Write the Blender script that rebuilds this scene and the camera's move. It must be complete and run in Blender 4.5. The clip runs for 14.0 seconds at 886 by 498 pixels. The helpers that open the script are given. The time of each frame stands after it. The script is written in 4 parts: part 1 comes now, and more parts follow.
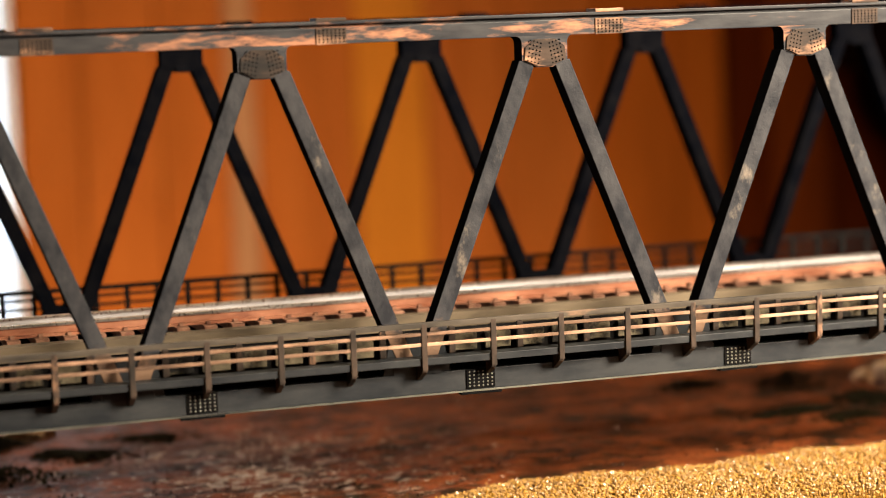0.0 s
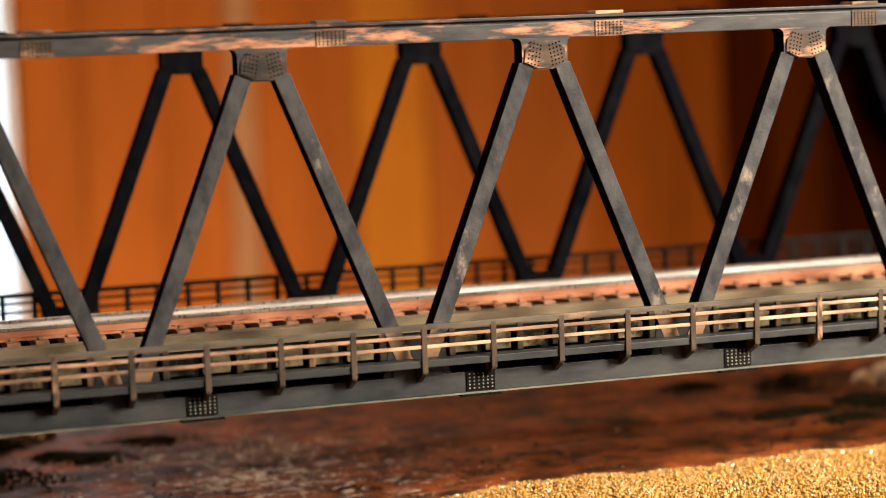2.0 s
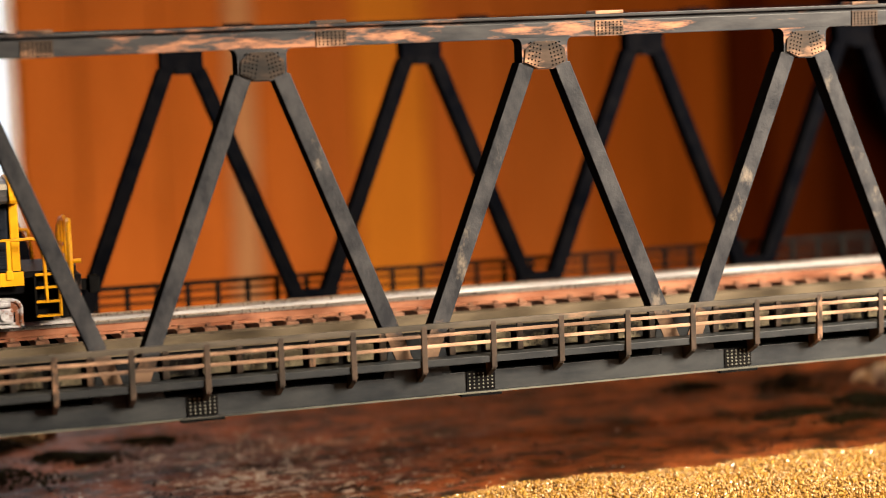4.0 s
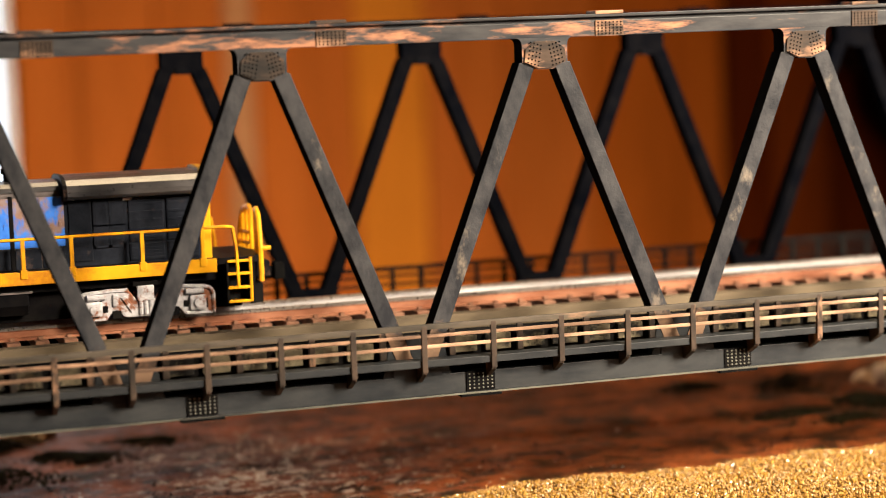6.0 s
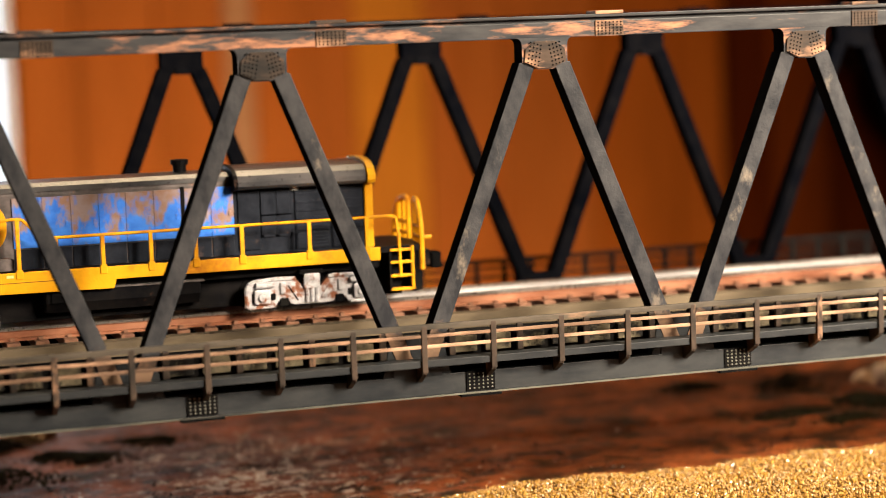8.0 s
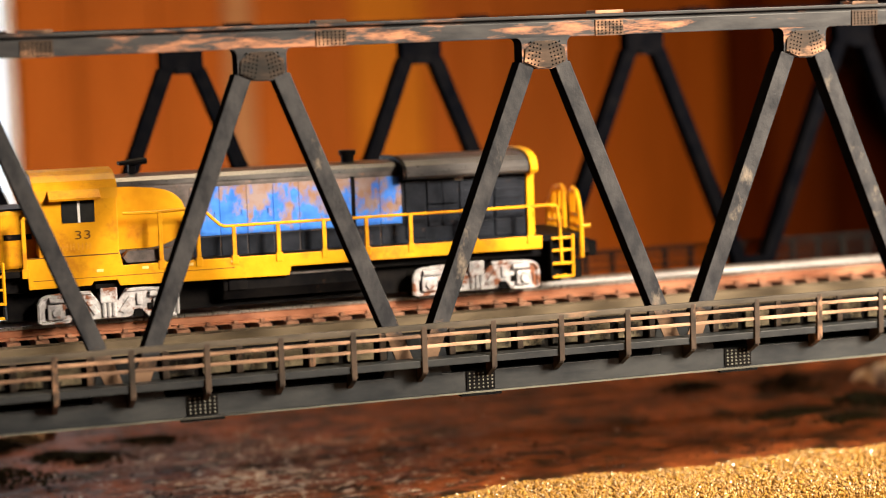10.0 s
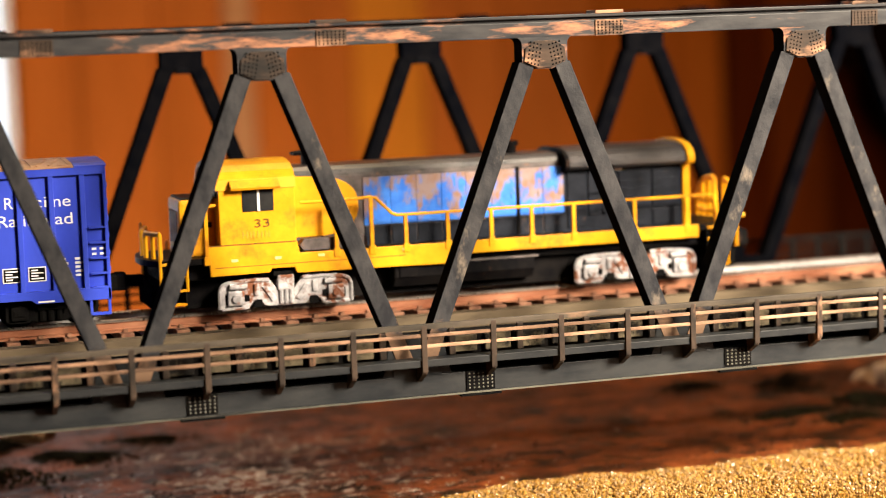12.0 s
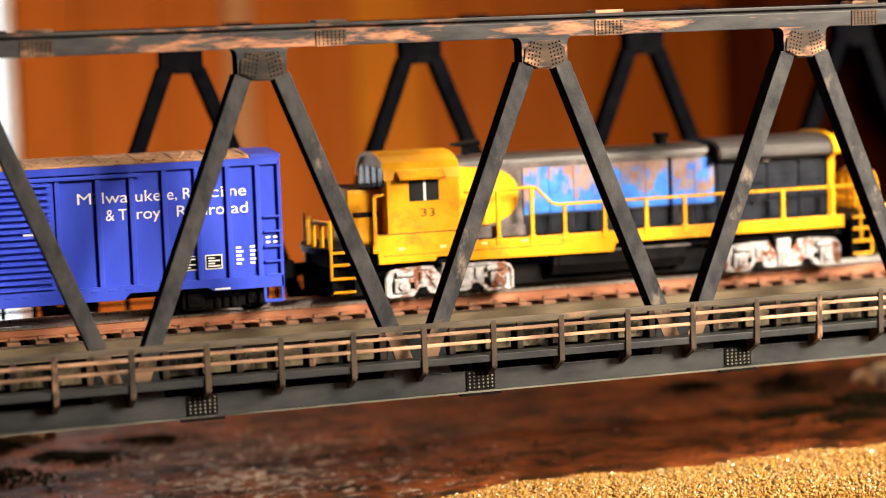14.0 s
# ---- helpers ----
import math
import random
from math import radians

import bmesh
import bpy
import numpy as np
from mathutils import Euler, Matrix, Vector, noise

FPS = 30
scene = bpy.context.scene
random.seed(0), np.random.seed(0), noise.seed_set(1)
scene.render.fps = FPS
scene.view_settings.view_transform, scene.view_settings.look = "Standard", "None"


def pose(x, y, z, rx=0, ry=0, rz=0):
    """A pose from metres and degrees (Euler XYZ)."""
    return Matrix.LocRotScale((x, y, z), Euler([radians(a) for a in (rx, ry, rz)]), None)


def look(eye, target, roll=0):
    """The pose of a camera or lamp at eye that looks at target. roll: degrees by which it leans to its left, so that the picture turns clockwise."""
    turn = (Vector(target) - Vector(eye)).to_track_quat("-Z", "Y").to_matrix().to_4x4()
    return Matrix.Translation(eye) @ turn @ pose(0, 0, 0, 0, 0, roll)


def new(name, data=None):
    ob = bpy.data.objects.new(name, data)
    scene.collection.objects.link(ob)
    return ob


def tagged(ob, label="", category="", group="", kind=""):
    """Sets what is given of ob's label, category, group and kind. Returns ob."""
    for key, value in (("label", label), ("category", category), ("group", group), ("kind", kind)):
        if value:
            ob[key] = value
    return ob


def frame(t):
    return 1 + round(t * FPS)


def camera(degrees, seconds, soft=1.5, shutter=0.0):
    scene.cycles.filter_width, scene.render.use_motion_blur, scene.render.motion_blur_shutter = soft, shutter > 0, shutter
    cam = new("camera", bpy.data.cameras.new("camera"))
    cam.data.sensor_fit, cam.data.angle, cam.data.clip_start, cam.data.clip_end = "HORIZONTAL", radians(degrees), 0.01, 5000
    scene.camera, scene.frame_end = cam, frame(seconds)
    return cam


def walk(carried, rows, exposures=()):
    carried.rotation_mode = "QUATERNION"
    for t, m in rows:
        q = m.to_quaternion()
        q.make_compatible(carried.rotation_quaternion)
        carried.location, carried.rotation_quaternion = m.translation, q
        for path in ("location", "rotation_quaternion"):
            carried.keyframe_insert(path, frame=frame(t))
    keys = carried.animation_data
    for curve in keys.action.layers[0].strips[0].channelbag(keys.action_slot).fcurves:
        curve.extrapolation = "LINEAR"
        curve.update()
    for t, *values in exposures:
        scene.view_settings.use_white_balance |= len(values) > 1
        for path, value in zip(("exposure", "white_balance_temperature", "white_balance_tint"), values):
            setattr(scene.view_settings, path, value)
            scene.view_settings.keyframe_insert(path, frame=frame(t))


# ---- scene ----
cam = camera(24.19, 14.0, 1.0, 0.3)
MM = 0.001
EYE = (-0.07492, -0.33456, 0.07683)


def aim(down):
    """The camera's pose, with its pitch in degrees."""
    yaw, pitch = radians(17.421), radians(down)
    way = (math.sin(yaw) * math.cos(pitch), math.cos(yaw) * math.cos(pitch), -math.sin(pitch))
    return look(EYE, [e + w for e, w in zip(EYE, way)], -2.020)


walk(cam, [(0.0, aim(6.468)), (0.4, aim(6.440)), (1.0, aim(6.428)), (1.5, aim(6.409)), (3.0, aim(6.408)), (8.0, aim(6.408)),
           (10.5, aim(6.421)), (14.0, aim(6.425))])
cam.data.dof.use_dof = True
cam.data.dof.focus_distance = 0.360
cam.data.dof.aperture_fstop = 12.0

# ---- light ----
scene.view_settings.exposure = -0.3
world = bpy.data.worlds.new("room_dusk")
scene.world = world
world.use_nodes = True
world.node_tree.nodes["Background"].inputs[0].default_value = (1.0, 0.75, 0.5, 1)
world.node_tree.nodes["Background"].inputs[1].default_value = 0.004


def area_lamp(name, eye, target, size, watts, colour):
    data = bpy.data.lights.new(name, "AREA")
    data.shape, data.size, data.energy, data.color = "DISK", size, watts, colour
    ob = new(name, data)
    ob.matrix_world = look(eye, target)
    return ob


area_lamp("layout_lamp", (0.44, -0.52, 0.36), (0.17, 0.02, -0.02), 0.26, 4.3, (1.0, 0.84, 0.64))
bpy.data.lights["layout_lamp"].spread = radians(50)
# unseen fill, added to brighten the panelling from above
area_lamp("wall_lamp", (0.07, 0.30, 0.56), (0.11, 0.56, 0.12), 0.2, 4.1, (1.0, 0.74, 0.45))


# ---- materials ----
def nodes_of(name):
    m = bpy.data.materials.new(name)
    m.use_nodes = True
    nt = m.node_tree
    return m, nt, nt.nodes["Principled BSDF"]


def noise_at(nt, scale, stretch=(1, 1, 1), detail=6.0, rough=0.6, shift=True):
    co = nt.nodes.new("ShaderNodeTexCoord")
    mp = nt.nodes.new("ShaderNodeMapping")
    mp.inputs["Scale"].default_value = stretch
    nt.links.new(co.outputs["Object"], mp.inputs["Vector"])
    if shift:
        info = nt.nodes.new("ShaderNodeObjectInfo")
        mul = nt.nodes.new("ShaderNodeMath")
        mul.operation = "MULTIPLY"
        mul.inputs[1].default_value = 3.7
        nt.links.new(info.outputs["Random"], mul.inputs[0])
        nt.links.new(mul.outputs[0], mp.inputs["Location"])
    tx = nt.nodes.new("ShaderNodeTexNoise")
    tx.inputs["Scale"].default_value = scale
    tx.inputs["Detail"].default_value = detail
    tx.inputs["Roughness"].default_value = rough
    nt.links.new(mp.outputs["Vector"], tx.inputs["Vector"])
    return tx.outputs["Fac"]


def ramp(nt, fac, lo, hi):
    r = nt.nodes.new("ShaderNodeMapRange")
    r.inputs["From Min"].default_value, r.inputs["From Max"].default_value = lo, hi
    nt.links.new(fac, r.inputs["Value"])
    return r.outputs["Result"]


def mixed(nt, fac, a, b):
    mx = nt.nodes.new("ShaderNodeMix")
    mx.data_type = "RGBA"
    if isinstance(fac, float):
        mx.inputs["Factor"].default_value = fac
    else:
        nt.links.new(fac, mx.inputs["Factor"])
    for slot, v in ((6, a), (7, b)):
        if isinstance(v, tuple):
            mx.inputs[slot].default_value = (*v, 1)
        else:
            nt.links.new(v, mx.inputs[slot])
    return mx.outputs[2]


def bumped(nt, bsdf, fac, strength, distance):
    b = nt.nodes.new("ShaderNodeBump")
    b.inputs["Strength"].default_value, b.inputs["Distance"].default_value = strength, distance
    nt.links.new(fac, b.inputs["Height"])
    nt.links.new(b.outputs["Normal"], bsdf.inputs["Normal"])


def low_wear(nt, paint, top, bottom, colour, size):
    """Rust brushed on where a brace meets the deck, ragged at its upper edge."""
    co = nt.nodes.new("ShaderNodeTexCoord")
    sep = nt.nodes.new("ShaderNodeSeparateXYZ")
    nt.links.new(co.outputs["Object"], sep.inputs[0])
    add = nt.nodes.new("ShaderNodeMath")
    add.operation = "MULTIPLY_ADD"
    add.inputs[1].default_value = 0.9
    nt.links.new(ramp(nt, sep.outputs["Z"], top * MM, bottom * MM), add.inputs[0])
    nt.links.new(noise_at(nt, 1000.0 / size, (1, 1, 1.5), 8.0, 0.7), add.inputs[2])
    return mixed(nt, ramp(nt, add.outputs[0], 0.78, 1.05), paint, colour)


def surface(name, base, other, wear=None, worn=(0.60, 0.68), rough=0.5, metal=0.0, size=3.0, stretch=(1, 1, 1), relief=0.15, spec=0.13, foot=None):
    """Paint with mottling of size millimetres, fine grain, and wear of its own colour in patches."""
    m, nt, bsdf = nodes_of(name)
    big = noise_at(nt, 1000.0 / size, stretch)
    fine = noise_at(nt, 6000.0 / size, (1, 1, 1), 3.0)
    col = mixed(nt, ramp(nt, big, 0.35, 0.65), base, other)
    if wear:
        col = mixed(nt, ramp(nt, noise_at(nt, 420.0 / size, stretch, 9.0, 0.68), *worn), col, wear)
    if foot:
        col = low_wear(nt, col, *foot)
    nt.links.new(col, bsdf.inputs["Base Color"])
    r = nt.nodes.new("ShaderNodeMapRange")
    r.inputs["To Min"].default_value, r.inputs["To Max"].default_value = max(0.05, rough - 0.12), min(1.0, rough + 0.15)
    nt.links.new(fine, r.inputs["Value"])
    nt.links.new(r.outputs["Result"], bsdf.inputs["Roughness"])
    bsdf.inputs["Metallic"].default_value = metal
    bsdf.inputs["Specular IOR Level"].default_value = spec
    bumped(nt, bsdf, fine, relief, 0.0002)
    return m


STEEL = surface("weathered_black", (0.020, 0.021, 0.025), (0.052, 0.052, 0.055), (0.38, 0.175, 0.10), (0.545, 0.63), 0.42, 0.0, 5.0, (0.42, 1, 2.2))
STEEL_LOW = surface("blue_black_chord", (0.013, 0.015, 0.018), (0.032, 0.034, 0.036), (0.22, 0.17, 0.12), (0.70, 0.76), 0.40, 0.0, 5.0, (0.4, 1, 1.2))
STEEL_LEG = surface("weathered_black_leg", (0.015, 0.016, 0.020), (0.045, 0.045, 0.049), (0.20, 0.165, 0.13), (0.60, 0.74), 0.45, 0.0, 3.0, (1, 1, 0.6), 0.3, 0.13, (28.0, 17.0, (0.21, 0.13, 0.085), 4.0))
STEEL_RUST = surface("rust_brushed_black", (0.018, 0.016, 0.015), (0.07, 0.046, 0.033), (0.46, 0.25, 0.15), (0.52, 0.65), 0.55, 0.0, 4.0, (0.3, 1, 1))
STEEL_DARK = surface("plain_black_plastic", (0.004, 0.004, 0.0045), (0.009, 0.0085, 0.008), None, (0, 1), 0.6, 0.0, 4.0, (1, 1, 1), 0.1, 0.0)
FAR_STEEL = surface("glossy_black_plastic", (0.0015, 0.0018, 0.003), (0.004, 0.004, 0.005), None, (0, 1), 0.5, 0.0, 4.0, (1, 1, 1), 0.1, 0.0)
FLANGE = surface("rubbed_grey_flange", (0.045, 0.045, 0.04), (0.13, 0.125, 0.10), (0.02, 0.02, 0.02), (0.55, 0.66), 0.5, 0.0, 4.0, (0.2, 1, 1))
PALE_RIVET = surface("rubbed_pale_rivet", (0.10, 0.098, 0.088), (0.19, 0.185, 0.165), None, (0, 1), 0.5, 0.0, 2.0)
TIMBER = surface("dusty_grey_timber", (0.065, 0.050, 0.033), (0.12, 0.092, 0.060), (0.04, 0.03, 0.02), (0.58, 0.70), 0.7, 0.0, 5.0, (0.3, 1, 1))
NAVY = surface("navy_black_panel", (0.005, 0.007, 0.012), (0.015, 0.018, 0.027), (0.09, 0.06, 0.05), (0.62, 0.72), 0.45, 0.0, 3.0, (1, 1, 1), 0.15, 0.1)
RAIL_TAN = surface("rust_tan_rail", (0.09, 0.055, 0.038), (0.26, 0.155, 0.10), (0.55, 0.33, 0.22), (0.50, 0.64), 0.5, 0.0, 4.0, (0.25, 1, 1))
POST_PAINT = surface("brown_brushed_post", (0.020, 0.017, 0.015), (0.058, 0.040, 0.030), (0.32, 0.18, 0.11), (0.58, 0.70), 0.55, 0.0, 3.0, (1, 1, 0.5))
RAIL_GREY = surface("dusty_grey_rail", (0.030, 0.027, 0.023), (0.085, 0.070, 0.055), (0.30, 0.17, 0.10), (0.60, 0.72), 0.6, 0.0, 4.0, (0.3, 1, 1))
DUSTY = surface("dusty_tan_grey", (0.05, 0.042, 0.028), (0.17, 0.14, 0.09), (0.010, 0.009, 0.008), (0.49, 0.57), 0.7, 0.0, 3.0)
RAIL_RUST = surface("rusty_rail", (0.16, 0.055, 0.028), (0.31, 0.14, 0.082), (0.09, 0.03, 0.018), (0.56, 0.72), 0.5, 0.0, 3.0, (0.3, 1, 1))
RAIL_BARE = surface("tarnished_rail_steel", (0.62, 0.62, 0.64), (0.50, 0.48, 0.48), (0.40, 0.24, 0.17), (0.74, 0.86), 0.34, 0.6, 4.0, (0.2, 1, 1), 0.05, 0.5)
RAIL_TOP = surface("worn_rail_steel", (0.62, 0.58, 0.54), (0.48, 0.42, 0.38), None, (0, 1), 0.28, 1.0, 3.0, (0.2, 1, 1), 0.05)
TIE = surface("dusty_brown_tie", (0.11, 0.05, 0.033), (0.22, 0.115, 0.072), (0.05, 0.03, 0.02), (0.6, 0.7), 0.75, 0.0, 2.0)
PALE_SPOT = surface("rubbed_pale_yellow", (0.80, 0.55, 0.16), (0.85, 0.62, 0.30), None, (0, 1), 0.5, 0.0, 1.5)
YELLOW = surface("weathered_yellow", (0.62, 0.275, 0.006), (0.72, 0.345, 0.010), (0.38, 0.12, 0.014), (0.53, 0.70), 0.42, 0.0, 4.0)
BLACK = surface("engine_black", (0.003, 0.003, 0.004), (0.009, 0.008, 0.008), (0.09, 0.05, 0.035), (0.64, 0.74), 0.45, 0.0, 4.0, (1, 1, 1), 0.15, 0.03)
ROOF = surface("sooty_grey_roof", (0.024, 0.024, 0.028), (0.075, 0.068, 0.068), (0.24, 0.16, 0.12), (0.6, 0.7), 0.30, 0.0, 4.0, (0.4, 1, 1), 0.1, 0.5)
SILVER = surface("chalky_silver", (0.24, 0.235, 0.25), (0.50, 0.49, 0.52), (0.17, 0.065, 0.035), (0.51, 0.575), 0.45, 0.15, 1.6)
GREYBLUE = surface("faded_grey_panel", (0.05, 0.045, 0.045), (0.13, 0.11, 0.11), (0.28, 0.14, 0.08), (0.58, 0.68), 0.5, 0.0, 3.0)
BOXBLUE = surface("boxcar_blue", (0.028, 0.053, 0.46), (0.042, 0.076, 0.57), (0.13, 0.09, 0.28), (0.68, 0.80), 0.42, 0.0, 9.0, (1, 1, 0.4), 0.08)
BOXROOF = surface("rusty_tin_roof", (0.30, 0.16, 0.09), (0.45, 0.28, 0.18), (0.20, 0.08, 0.04), (0.55, 0.66), 0.5, 0.0, 3.0)
WHITE = surface("white_lettering", (0.80, 0.80, 0.80), (0.72, 0.72, 0.74), None, (0, 1), 0.5, 0.0, 2.0)
FADED_RED = surface("faded_red_lettering", (0.55, 0.22, 0.03), (0.70, 0.34, 0.02), None, (0, 1), 0.6, 0.0, 1.5)
DARK_PAINT = surface("dark_number_paint", (0.09, 0.045, 0.012), (0.20, 0.09, 0.015), None, (0, 1), 0.6, 0.0, 1.5)
GLASS = surface("dark_cab_glass", (0.012, 0.013, 0.015), (0.03, 0.03, 0.03), None, (0, 1), 0.12, 0.0, 6.0, (1, 1, 1), 0.0)
ROCK = surface("tan_plaster_rock", (0.50, 0.33, 0.20), (0.70, 0.50, 0.34), (0.16, 0.10, 0.06), (0.58, 0.7), 0.85, 0.0, 8.0, (1, 1, 1), 0.6)
CRUMB = surface("dark_wet_crumbs", (0.008, 0.005, 0.003), (0.05, 0.018, 0.008), (0.16, 0.06, 0.03), (0.58, 0.66), 0.35, 0.0, 6.0)
FLAKE = surface("pale_paint_flakes", (0.50, 0.43, 0.36), (0.72, 0.65, 0.58), (0.25, 0.12, 0.07), (0.58, 0.66), 0.35, 0.0, 3.0)
LEAF = surface("dark_moss", (0.008, 0.007, 0.003), (0.025, 0.020, 0.007), (0.06, 0.03, 0.01), (0.6, 0.7), 0.8, 0.0, 3.0)
EARTH = surface("packed_earth", (0.10, 0.04, 0.02), (0.16, 0.08, 0.04), None, (0, 1), 0.8, 0.0, 8.0)
PLASTER = surface("warm_room_paint", (0.16, 0.11, 0.08), (0.20, 0.14, 0.10), None, (0, 1), 0.8, 0.0, 60.0)
CEILING_PAINT = surface("white_ceiling_paint", (0.30, 0.26, 0.22), (0.34, 0.30, 0.26), None, (0, 1), 0.85, 0.0, 60.0)


def wood(name, a, b):
    m, nt, bsdf = nodes_of(name)
    grain = noise_at(nt, 60.0, (6, 6, 0.5), 8.0)
    wide = noise_at(nt, 14.0, (3, 3, 0.4), 3.0)
    col = mixed(nt, ramp(nt, grain, 0.35, 0.7), a, b)
    col = mixed(nt, ramp(nt, wide, 0.3, 0.8), col, tuple(0.75 * c for c in a))
    nt.links.new(col, bsdf.inputs["Base Color"])
    bsdf.inputs["Roughness"].default_value = 0.5
    bsdf.inputs["Specular IOR Level"].default_value = 0.0
    bumped(nt, bsdf, grain, 0.2, 0.0006)
    return m


# the four darkest tones put the light's falloff to the right into the wood
WOODS = [wood("panel_wood_red", (0.29, 0.070, 0.011), (0.36, 0.095, 0.016)),
         wood("panel_wood_amber", (0.40, 0.122, 0.012), (0.50, 0.165, 0.016)),
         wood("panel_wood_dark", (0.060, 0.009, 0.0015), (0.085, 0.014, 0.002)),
         wood("panel_wood_grey", (0.30, 0.13, 0.055), (0.36, 0.17, 0.08)),
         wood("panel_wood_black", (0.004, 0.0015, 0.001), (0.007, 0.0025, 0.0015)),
         wood("panel_wood_brown", (0.27, 0.060, 0.007), (0.33, 0.078, 0.009)),
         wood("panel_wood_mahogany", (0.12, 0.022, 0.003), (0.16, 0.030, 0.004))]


def earth_water():
    """Riverbed: red-brown varnished water with dark patches and pale flecks."""
    m, nt, bsdf = nodes_of("riverbed_varnish")
    col = mixed(nt, ramp(nt, noise_at(nt, 55.0, (0.6, 1.2, 1), 6.0, 0.6, False), 0.38, 0.66), (0.060, 0.014, 0.003), (0.27, 0.066, 0.016))
    col = mixed(nt, ramp(nt, noise_at(nt, 170.0, (0.8, 1.2, 1), 9.0, 0.75, False), 0.475, 0.575), col, (0.010, 0.006, 0.002))
    co = nt.nodes.new("ShaderNodeTexCoord")
    sep = nt.nodes.new("ShaderNodeVectorMath")
    sep.operation = "DISTANCE"
    sep.inputs[1].default_value = (0.009, 0.054, -0.0105)
    nt.links.new(co.outputs["Object"], sep.inputs[0])
    near = ramp(nt, sep.outputs["Value"], 0.065, 0.0)
    fleck = noise_at(nt, 420.0, (0.8, 1.0, 1), 7.0, 0.75, False)
    add = nt.nodes.new("ShaderNodeMath")
    add.operation = "MULTIPLY_ADD"
    add.inputs[1].default_value = 0.17
    nt.links.new(near, add.inputs[0])
    nt.links.new(fleck, add.inputs[2])
    mask = ramp(nt, add.outputs[0], 0.665, 0.69)
    col = mixed(nt, mask, col, (0.42, 0.34, 0.28))
    nt.links.new(col, bsdf.inputs["Base Color"])
    rr = nt.nodes.new("ShaderNodeMapRange")
    rr.inputs["To Min"].default_value, rr.inputs["To Max"].default_value = 0.22, 0.80
    nt.links.new(noise_at(nt, 200.0, (1, 1, 1), 5.0, 0.6, False), rr.inputs["Value"])
    rg = rr.outputs["Result"]
    nt.links.new(rg, bsdf.inputs["Roughness"])
    bsdf.inputs["Specular IOR Level"].default_value = 0.16
    bumped(nt, bsdf, noise_at(nt, 800.0, (0.9, 1.0, 1), 7.0, 0.7, False), 0.6, 0.0005)
    return m


RIVER = earth_water()


def sand(name, scale_dark):
    m, nt, bsdf = nodes_of(name)
    geo = nt.nodes.new("ShaderNodeNewGeometry")
    cr = nt.nodes.new("ShaderNodeValToRGB")
    e = cr.color_ramp.elements
    e[0].position, e[0].color = 0.0, (0.16, 0.072, 0.012, 1)
    e[1].position, e[1].color = 1.0, (0.42, 0.24, 0.055, 1)
    mid = e.new(0.45)
    mid.color = (0.24, 0.112, 0.016, 1)
    nt.links.new(geo.outputs["Random Per Island"], cr.inputs["Fac"])
    col = mixed(nt, ramp(nt, noise_at(nt, 2500.0), 0.4, 0.7), cr.outputs["Color"], (0.30 * scale_dark, 0.16 * scale_dark, 0.03 * scale_dark))
    nt.links.new(col, bsdf.inputs["Base Color"])
    glint = nt.nodes.new("ShaderNodeMath")
    glint.operation = "MULTIPLY"
    glint.inputs[1].default_value = 7.31
    nt.links.new(geo.outputs["Random Per Island"], glint.inputs[0])
    whole = nt.nodes.new("ShaderNodeMath")
    whole.operation = "FRACT"
    nt.links.new(glint.outputs[0], whole.inputs[0])
    rr = nt.nodes.new("ShaderNodeMapRange")
    rr.inputs["To Min"].default_value, rr.inputs["To Max"].default_value = 0.12, 0.65
    nt.links.new(whole.outputs[0], rr.inputs["Value"])
    nt.links.new(rr.outputs["Result"], bsdf.inputs["Roughness"])
    bsdf.inputs["Specular IOR Level"].default_value = 0.8
    return m


SAND = sand("golden_gravel", 1.0)


# ---- mesh helpers, all in millimetres ----
def box(bm, x0, x1, y0, y1, z0, z1, bevel=0.0):
    m = Matrix.LocRotScale(((x0 + x1) / 2 * MM, (y0 + y1) / 2 * MM, (z0 + z1) / 2 * MM), None,
                           (abs(x1 - x0) * MM, abs(y1 - y0) * MM, abs(z1 - z0) * MM))
    made = bmesh.ops.create_cube(bm, size=1, matrix=m)["verts"]
    if bevel:
        edges = list({e for v in made for e in v.link_edges})
        bmesh.ops.bevel(bm, geom=edges, offset=bevel * MM, segments=2, affect="EDGES", profile=0.6)


def prism(bm, outline, lo, hi, axis="y", bevel=0.0):
    """A plate: the outline in the two other axes, between lo and hi along the axis."""
    def at(a, b, c):
        p = {"y": (a, c, b), "x": (c, a, b), "z": (a, b, c)}[axis]
        return [v * MM for v in p]
    front = [bm.verts.new(at(a, b, lo)) for a, b in outline]
    back = [bm.verts.new(at(a, b, hi)) for a, b in outline]
    faces = [bm.faces.new(front), bm.faces.new(back[::-1])]
    n = len(outline)
    for i in range(n):
        faces.append(bm.faces.new((front[i], back[i], back[(i + 1) % n], front[(i + 1) % n])))
    bmesh.ops.recalc_face_normals(bm, faces=faces)
    if bevel:
        edges = list({e for f in faces[:2] for e in f.edges})
        bmesh.ops.bevel(bm, geom=edges, offset=bevel * MM, segments=2, affect="EDGES", profile=0.6)


def rod(bm, a, b, r, sides=8, r2=None):
    a, b = Vector(a) * MM, Vector(b) * MM
    d = b - a
    m = Matrix.Translation((a + b) / 2) @ d.to_track_quat("Z", "Y").to_matrix().to_4x4()
    bmesh.ops.create_cone(bm, cap_ends=True, segments=sides, radius1=r * MM, radius2=(r if r2 is None else r2) * MM, depth=d.length, matrix=m)


